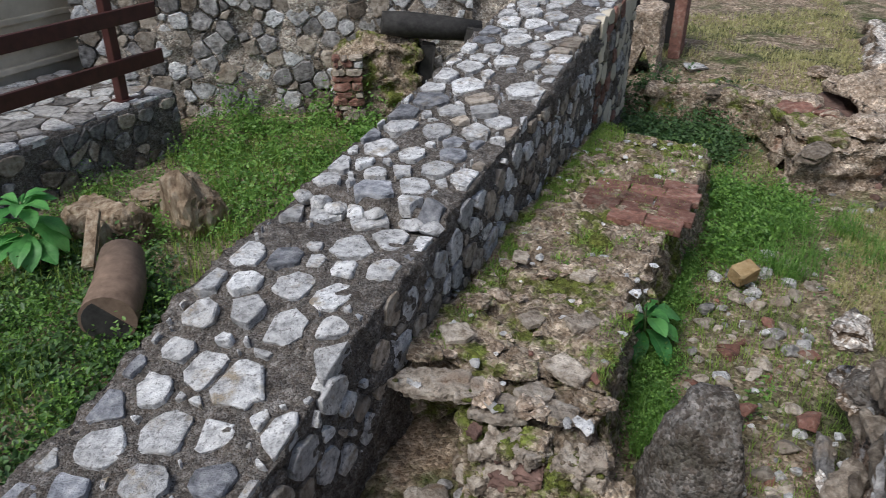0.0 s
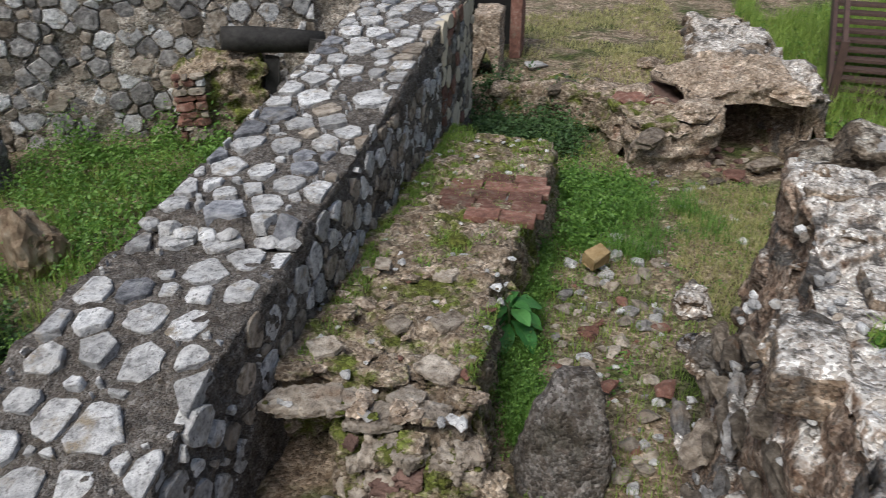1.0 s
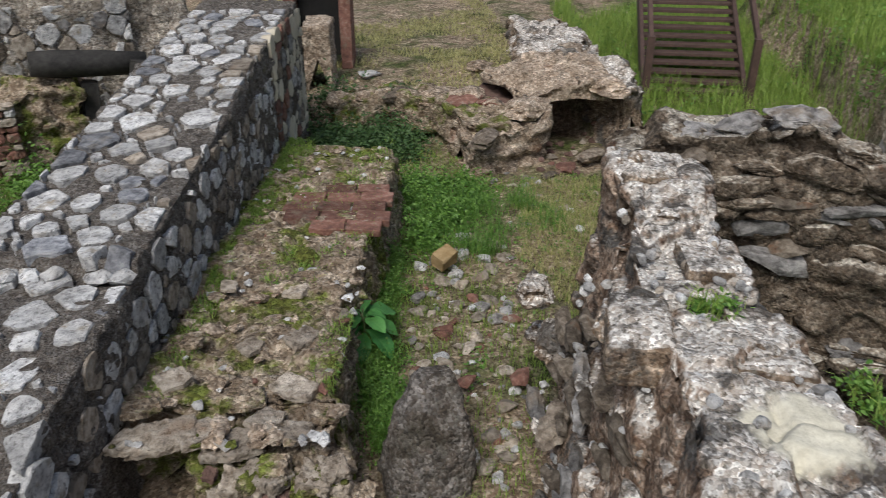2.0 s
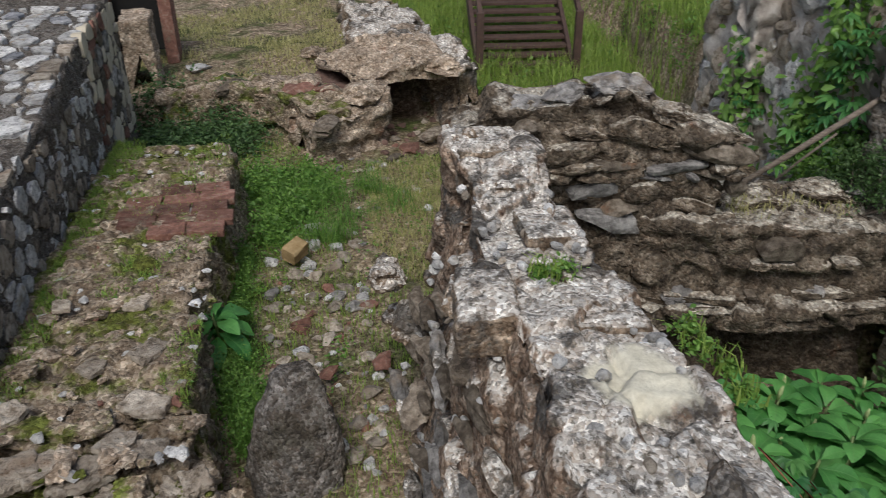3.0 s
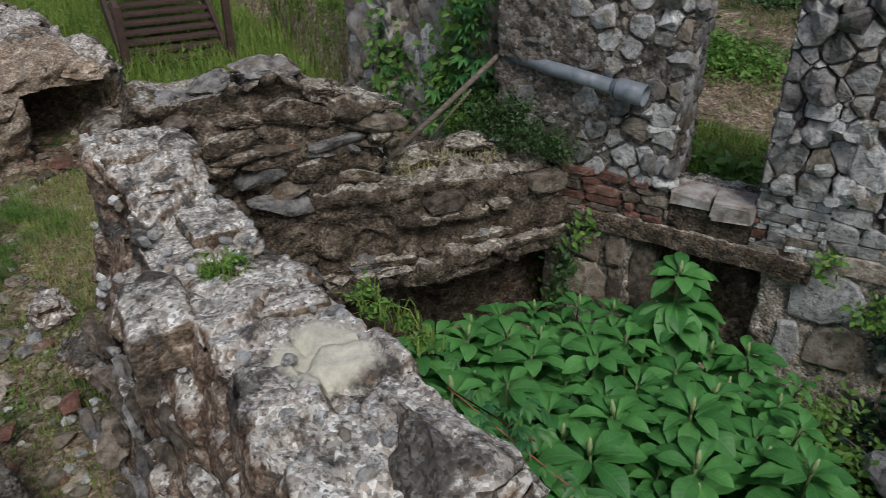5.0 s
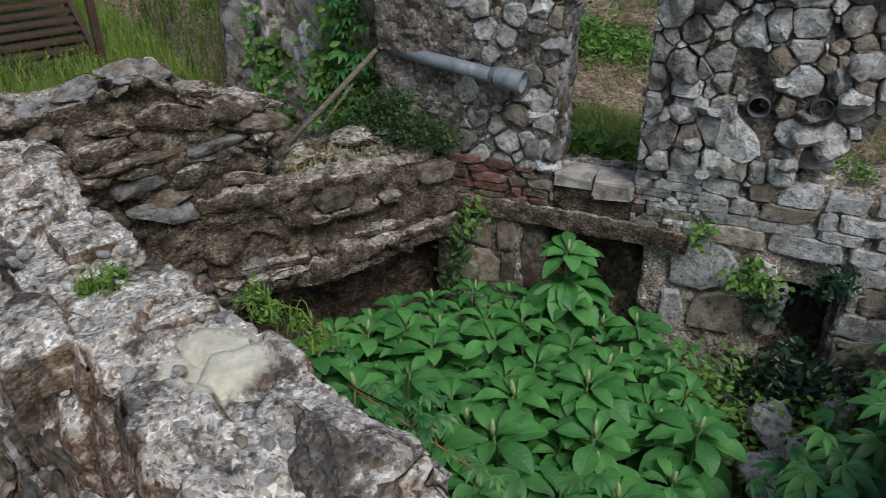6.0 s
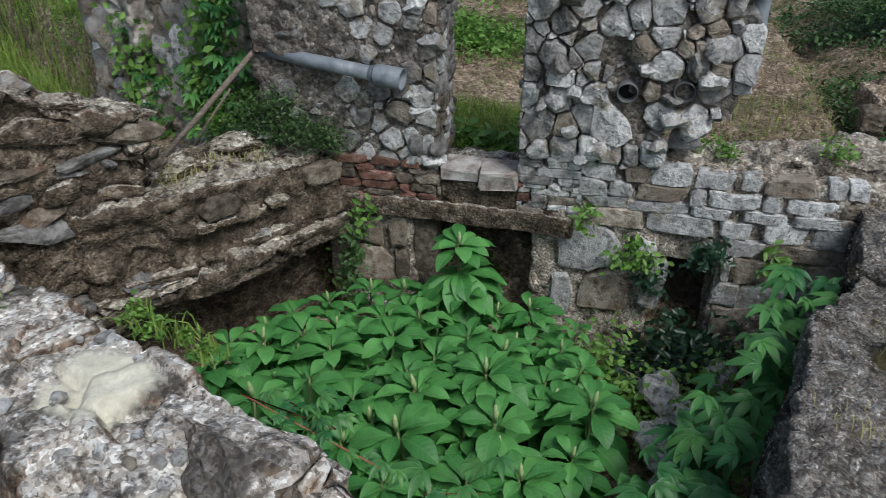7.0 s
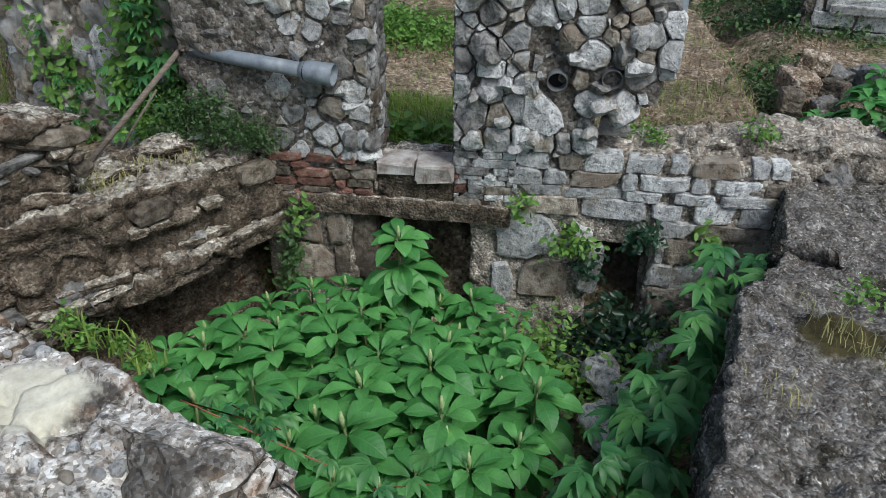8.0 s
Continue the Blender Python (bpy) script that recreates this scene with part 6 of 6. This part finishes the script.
climber("ivy", "light green creeping leaves on the room's floor", [(4.5, -0.3, -0.25), (4.4, -0.5, -0.3), (4.3, -0.7, -0.3), (4.2, -0.95, -0.3), (4.55, -1.2, -0.25), (4.3, -1.2, -0.25), (4.0, -0.55, -0.28), (4.65, -0.45, -0.2), (4.1, -1.25, -0.2), (3.8, -1.15, -0.2)], 190, 0.12, 0.055, WEED, 451, (-0.5, 0, 0.8))
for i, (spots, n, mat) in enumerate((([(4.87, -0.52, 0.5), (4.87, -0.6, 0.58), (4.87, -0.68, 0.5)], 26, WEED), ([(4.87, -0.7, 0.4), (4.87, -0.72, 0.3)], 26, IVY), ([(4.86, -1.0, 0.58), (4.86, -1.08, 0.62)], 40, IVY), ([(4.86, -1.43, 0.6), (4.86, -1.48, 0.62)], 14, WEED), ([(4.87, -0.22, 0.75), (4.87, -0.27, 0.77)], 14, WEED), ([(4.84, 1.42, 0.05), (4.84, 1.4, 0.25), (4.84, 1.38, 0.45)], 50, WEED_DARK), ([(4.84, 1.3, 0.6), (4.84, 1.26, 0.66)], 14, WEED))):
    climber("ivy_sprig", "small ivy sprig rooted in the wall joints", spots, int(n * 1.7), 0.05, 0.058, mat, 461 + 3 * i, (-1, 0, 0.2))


def creeper():
    hand = [hand_form("leaf", CREEPER), hand_form("leaf", CREEPER)]
    rng = random.Random(481)
    for label, path, n, k in (("five-fingered creeper hanging over the south wall", [(4.25, -1.6, 0.75), (3.75, -1.35, 0.65), (3.3, -1.1, 0.5), (2.95, -0.9, 0.45), (2.6, -0.7, 0.5)], 165, 0.17), ("five-fingered creeper at the foot of the worn wall", [(2.25, 0.15, 0.75), (2.5, 0.28, 0.6), (2.6, 0.05, 0.55)], 13, 0.15), ("five-fingered creeper hanging down the tall wall", [(5.12, 2.25, 2.1), (5.14, 2.35, 1.85), (5.14, 2.3, 1.6), (5.2, 2.5, 1.35), (5.3, 2.72, 1.1)], 90, 0.11), ("five-fingered creeper on the tall wall's rib", [(5.68, 3.42, 1.5), (5.64, 3.38, 1.15), (5.62, 3.3, 0.8)], 50, 0.09), ("pale young creeper along the worn wall's edge", [(2.3, 0.75, 1.2), (2.25, 0.55, 1.15), (2.3, 0.95, 1.2), (2.15, 0.35, 1.1)], 34, 0.075)):
        c = thing("creeper", label, "climbing plant")
        part("stem", tube(path, [0.003] * len(path), 5), RED_STEM, c)
        for _ in range(n):
            t = rng.uniform(0, len(path) - 1.001)
            a, b = Vector(path[int(t)]), Vector(path[int(t) + 1])
            q = a.lerp(b, t % 1) + Vector((rng.gauss(0, 0.13), rng.gauss(0, 0.11), rng.gauss(0.02, 0.1))) * (k / 0.16)
            ob = new("leaf", rng.choice(hand))
            ob.parent = c
            ob.matrix_basis = pose(*q, rng.uniform(-20, 20), rng.uniform(-12, 22), rng.uniform(80, 280)) @ Matrix.Scale(k * rng.uniform(0.6, 1.15), 4)


creeper()


# ---- loose stones and timber ----
def loose(name, label, cat, me, m, group=""):
    ob = tagged(new(name, me), label, cat, group)
    ob.matrix_basis = m
    return ob


def fallen_stones():
    rng = random.Random(501)
    sets = [(GREY_STONE, "fallen grey stone lying on the channel floor", 1.6), (TAN_STONE, "fallen tan stone lying on the channel floor", 4), (WHITE_STONE, "fallen pale stone lying on the channel floor", 1.6), (BRICK, "broken piece of red brick on the channel floor", 1)]
    forms = [[rock_mesh("stone", 510 + 7 * i + j, s[0], 2, (1, 0.75, 0.5), 11) for j in range(3)] for i, s in enumerate(sets)]
    pts = spread(230, [(1.5, 3.3), (1.75, 4.4), (2.2, 5.3), (2.7, 5.9), (3.1, 5.2), (2.5, 4.1), (2.05, 3.1), (1.6, 2.5)], 502)
    for x, y, z in pts:
        i = rng.choices(range(4), [s[2] for s in sets])[0]
        k = rng.choice((0.03, 0.04, 0.05, 0.07, 0.1, 0.15))
        loose("stone", sets[i][1], "stone", rng.choice(forms[i]), pose(x, y, z + k * 0.15, rng.uniform(-20, 20), rng.uniform(-20, 20), rng.uniform(0, 360)) @ Matrix.Scale(k, 4), "fallen stones")
    for x, y, z in spread(60, [(2.3, 6.9), (3.6, 7.0), (5.2, 6.2), (3.6, 5.0)], 503):
        i = rng.choices(range(4), [s[2] for s in sets])[0]
        k = rng.choice((0.05, 0.08, 0.12))
        loose("stone", sets[i][1], "stone", rng.choice(forms[i]), pose(x, y, z, 0, 0, rng.uniform(0, 360)) @ Matrix.Scale(k, 4), "fallen stones")
    for x, y, z in spread(50, [(-0.35, 2.3), (-0.1, 3.1), (0.9, 2.8), (1.2, 1.9), (0.6, 1.7)], 504):
        i = rng.choices(range(4), [s[2] for s in sets])[0]
        k = rng.choice((0.06, 0.1, 0.16, 0.24))
        loose("stone", sets[i][1], "stone", rng.choice(forms[i]), pose(x, y, z + k * 0.2, rng.uniform(-20, 20), 0, rng.uniform(0, 360)) @ Matrix.Scale(k, 4), "fallen stones")
    big = hull_rock("boulder", [(-0.24, 0.25, -0.12), (-0.27, -0.1, -0.12), (-0.1, -0.3, -0.12), (0.16, -0.3, -0.12), (0.22, -0.05, -0.12), (0.24, 0.3, -0.12), (-0.12, 0.32, -0.12), (0.0, 0.14, 0.62), (0.23, 0.1, 0.62), (0.22, 0.22, 0.6), (0.04, 0.24, 0.6), (-0.13, -0.02, 0.44), (0.22, -0.1, 0.44), (-0.2, 0.1, 0.3), (0.24, -0.1, 0.2)], BOULDER, 534, 0.02, 0.03)
    loose("boulder", "large dark grey upright boulder beside the low wall", "boulder", big, pose(1.32, 2.95, 0.0))
    loose("rock", "broad grey rock in the rubble at the low wall's front", "rock", rock_mesh("rock", 533, BOULDER, 3, (1, 0.7, 0.5)), pose(0.55, 2.45, 0.1, 0, 0, 10) @ Matrix.Scale(0.75, 4))
    bm = box((0.2, 0.13, 0.13), Matrix(), 0.018, 0.008)
    me = bpy.data.meshes.new("stone_block")
    bm.to_mesh(me), bm.free(), me.materials.append(rock("ochre_stone", [(0.3, (0.3, 0.2, 0.09)), (0.7, (0.5, 0.37, 0.2))], 14, 0.5, vary=0.0))
    loose("stone_block", "squared ochre stone block lying on the rubble", "stone block", me, pose(2.36, 5.08, 0.14, 12, -8, 25))
    for x, y, k, rz in ((2.2, 3.45, 0.26, 30), (1.85, 3.55, 0.2, 10)):
        loose("brick_piece", "flat broken piece of red brick on the rubble", "brick", rock_mesh("brick_piece", 541, BRICK, 1, (1, 0.55, 0.25)), pose(x, y, 0.1, 5, 4, rz) @ Matrix.Scale(k, 4))
    pale = [rock_mesh("stone", 545 + i, m, 3, (1, 0.8, 0.5), 12) for i, m in enumerate((WHITE_STONE, GREY_STONE, BROWN_STONE))]
    for x, y, k, rz in ((4.35, -0.85, 0.36, 20), (4.15, -1.0, 0.32, 60), (3.9, -0.8, 0.3, 10), (4.0, -1.1, 0.26, 80), (3.7, -0.85, 0.24, 30), (4.6, -1.25, 0.3, 0), (3.5, -0.9, 0.3, 50)):
        loose("stone", "fallen pale stone on the sunken room's floor", "stone", pale[0], pose(x, y, -0.17, rng.uniform(-10, 10), 0, rz) @ Matrix.Scale(k * 1.1, 4), "stones in the sunken room")
    blocks = [hull_rock("stone", [(x * a, y * b, z) for x, y in ((-0.5, -0.42), (0.46, -0.5), (0.52, 0.4), (-0.4, 0.5)) for z in (-0.3, 0.26)] + [(0.1, 0, 0.36)], m, 555 + i, 0.03, 0.05) for i, (m, a, b) in enumerate(((TAN_ROCK, 1.0, 0.7), (BROWN_STONE, 0.8, 0.6), (GREY_STONE, 0.9, 0.9)))]
    for x, y, z, k, rz, f in ((7.05, -2.5, 1.0, 0.42, 20, 0), (6.95, -2.78, 0.98, 0.34, 60, 1), (6.8, -2.4, 0.93, 0.36, 0, 1), (7.25, -2.85, 1.0, 0.34, 40, 2), (7.12, -2.64, 1.16, 0.32, 70, 0), (6.7, -2.65, 0.92, 0.26, 10, 2), (7.3, -3.2, 1.0, 0.4, 30, 2)):
        loose("stone", "broken tan stone in a heap on the earth", "stone", blocks[f], pose(x, y, z, rng.uniform(-15, 15), rng.uniform(-14, 14), rz) @ Matrix.Scale(k * 0.85, 4), "stone heap")
    loose("rock", "pale rock standing in the meadow grass", "rock", rock_mesh("rock", 551, GREY_STONE, 2, (1, 0.7, 0.8)), pose(9.6, 7.5, 0.25, 0, 0, 20) @ Matrix.Scale(0.8, 4))


fallen_stones()


def timber():
    log = thing("log", "thick sawn log lying among the weeds", "log", pose(-2.3, 4.62, 0.24, 0, 0, 12))
    part("bark", tube([(0, -0.4, 0), (0.02, 0, 0.02), (0.0, 0.35, 0.08)], [0.19, 0.185, 0.16], 20), LOG_WOOD, log)
    # flat black disc paints the shade of the log's hollow
    part("hollow_shade", tube([(0, -0.404, 0), (0, -0.395, 0)], [0.165, 0.168], 20), BLACK_WOOD, log, "sawn end with the hollow's shade painted as a black disc")
    plank = thing("plank", "reddish brown broken plank leaning on the stumps", "plank")
    part("board", box((0.09, 0.5, 0.06), pose(-2.62, 5.05, 0.42, 35, 0, 8), 0.012, 0.008), ROTTEN, plank)
    for x, y, k, s, sq in ((-2.12, 5.95, 0.85, 561, (0.6, 0.7, 0.95)), (-2.9, 5.75, 0.8, 562, (1.1, 0.7, 0.55)), (-2.5, 5.6, 0.45, 563, (0.8, 0.8, 0.9)), (-2.75, 5.35, 0.4, 564, (0.6, 0.9, 1.1)), (-2.5, 6.25, 0.5, 565, (1, 0.7, 0.6))):
        loose("stump", "rotten tan tree stump among green weeds", "tree stump", rock_mesh("stump", s, ROTTEN, 4, sq, 14), pose(x, y, 0.2, 0, 0, s * 31 % 360) @ Matrix.Scale(k, 4), "rotten stumps")
    beam = thing("beam", "charred timber beam resting on a brick pier and a post", "beam")
    part("timber", tube([(-0.68, 8.82, 1.2), (-0.4, 8.86, 1.17), (0.0, 8.9, 1.13), (0.45, 8.95, 1.08)], [0.13, 0.15, 0.14, 0.12], 9), BLACK_WOOD, beam)
    part("post", box((0.16, 0.16, 1.0), pose(-0.2, 8.9, 0.45, 0, 6, 0), 0.02, 0.01), BLACK_WOOD, beam)
    part("end", box((0.3, 0.26, 0.2), pose(0.45, 8.7, 1.05, 0, 12, 20), 0.03, 0.02), BLACK_WOOD, beam)
    p = thing("brick_pier", "short crumbling pier of brick and tan rubble", "pier", kind="structure")
    part("core", rough_wall("core", [(-1.2, 8.85, 0.3, 0.3, 0.8, -0.2, 0.05, 0.1), (-0.8, 8.95, 0.3, 0.3, 0.98, -0.2, 0.05, 0.06), (-0.3, 9.02, 0.3, 0.3, 1.02, -0.2, 0.05, 0.05)], MOSSY, 0.035, 0.05, 0.08, 0.02, 0.16, 0.04, seed=571), MOSSY, p)
    rng = random.Random(572)
    lay(p, courses(0.36, 0.75, 0.075, 0.17, rng), lambda u, v: (-1.24 + u, 8.5 + 0.1 * u, 0.15 + v), random.Random(573), [(BRICK, 3), (TAN_STONE, 3), (WHITE_STONE, 1)], (0.0, 0.02), 0.12, 0.05, thin=0.15)
    stake = thing("stake", "long weathered timber leaning against the wall", "stake")
    part("pole", tube([(4.3, 2.58, 1.04), (4.62, 2.3, 1.38), (4.97, 2.0, 1.76)], [0.019, 0.02, 0.018], 8), OLD_WOOD, stake)
    lath = thing("lath", "thin wooden lath leaning beside the timber", "lath")
    part("strip", tube([(4.58, 2.45, 1.06), (4.66, 2.3, 1.29), (4.74, 2.15, 1.5)], [0.009, 0.008, 0.008], 6), OLD_WOOD, lath)
    iron = thing("iron_post", "rusty iron post behind the leaning timber", "post")
    part("bar", box((0.05, 0.05, 0.9), pose(5.05, 2.02, 1.35), 0.006), RUST, iron)


timber()


def pipes():
    p = thing("drain_pipe", "grey plastic drain pipe with a socket end along the wall", "pipe")
    part("tube", tube([(4.95, 1.98, 1.72), (4.86, 1.6, 1.69), (4.8, 1.16, 1.655)], [0.047] * 3, 20, [0.043] * 3), PVC, p)
    s = part("socket", tube([(4.805, 1.2, 1.658), (4.8, 1.14, 1.653), (4.785, 0.98, 1.64)], [0.049, 0.068, 0.07], 22, [0.044, 0.062, 0.064]), PVC, p, "wider grey socket end")
    # a black disc plugs the socket as painted shade
    part("inside", tube([(4.802, 1.17, 1.655), (4.8, 1.15, 1.653)], [0.06, 0.06], 18), HOLE_SHADE, s)
    for y, z in ((-0.4, 1.64), (-0.73, 1.67)):
        q = thing("pipe_stub", "short grey pipe stub set in the rubble wall", "pipe", None, "pipe stubs")
        part("tube", tube([(5.1, y, z), (4.95, y, z), (4.86, y, z - 0.005)], [0.064] * 3, 18, [0.057] * 3), OLD_PVC, q)
        # the stub's inner shade, painted as a black disc
        part("inside", tube([(4.95, y, z), (4.93, y, z)], [0.0575, 0.0575], 14), HOLE_SHADE, q)
    d = thing("down_pipe", "grey down pipe at the wall's ragged end", "pipe")
    part("tube", tube([(5.0, -1.06, 2.7), (5.0, -1.07, 2.1), (5.02, -1.08, 1.75)], [0.055] * 3, 16), PVC, d)


pipes()


def far_wall():
    w = thing("far_house", "low building base of stone and brick courses beyond the wall", "house")
    part("wall", rough_wall("wall", [(9.4, -3.1, 0.25, 0.25, 2.5, 0.6, 0, 0), (8.9, -5.2, 0.25, 0.25, 2.5, 0.6, 0, 0)], PIER_MORTAR, 0.06, 0.03, 0.04, 0.02, 0.25, seed=591), PIER_MORTAR, w)
    rng = random.Random(592)
    lay(w, courses(2.1, 0.9, 0.11, 0.3, rng), lambda u, v: (9.14 - 0.235 * u, -3.15 - 0.97 * u, 0.75 + v), random.Random(593), [(WHITE_STONE, 4), (GREY_STONE, 3), (BRICK, 3)], (0.0, 0.014), 0.1, 0.03, soft=0.9, round_off=0.1)
    part("ledge", box((0.3, 1.6, 0.09), pose(8.98, -4.1, 1.18, 0, 0, -13.5), 0.015, 0.01), WHITE_STONE, w, "pale stone ledge")


far_wall()
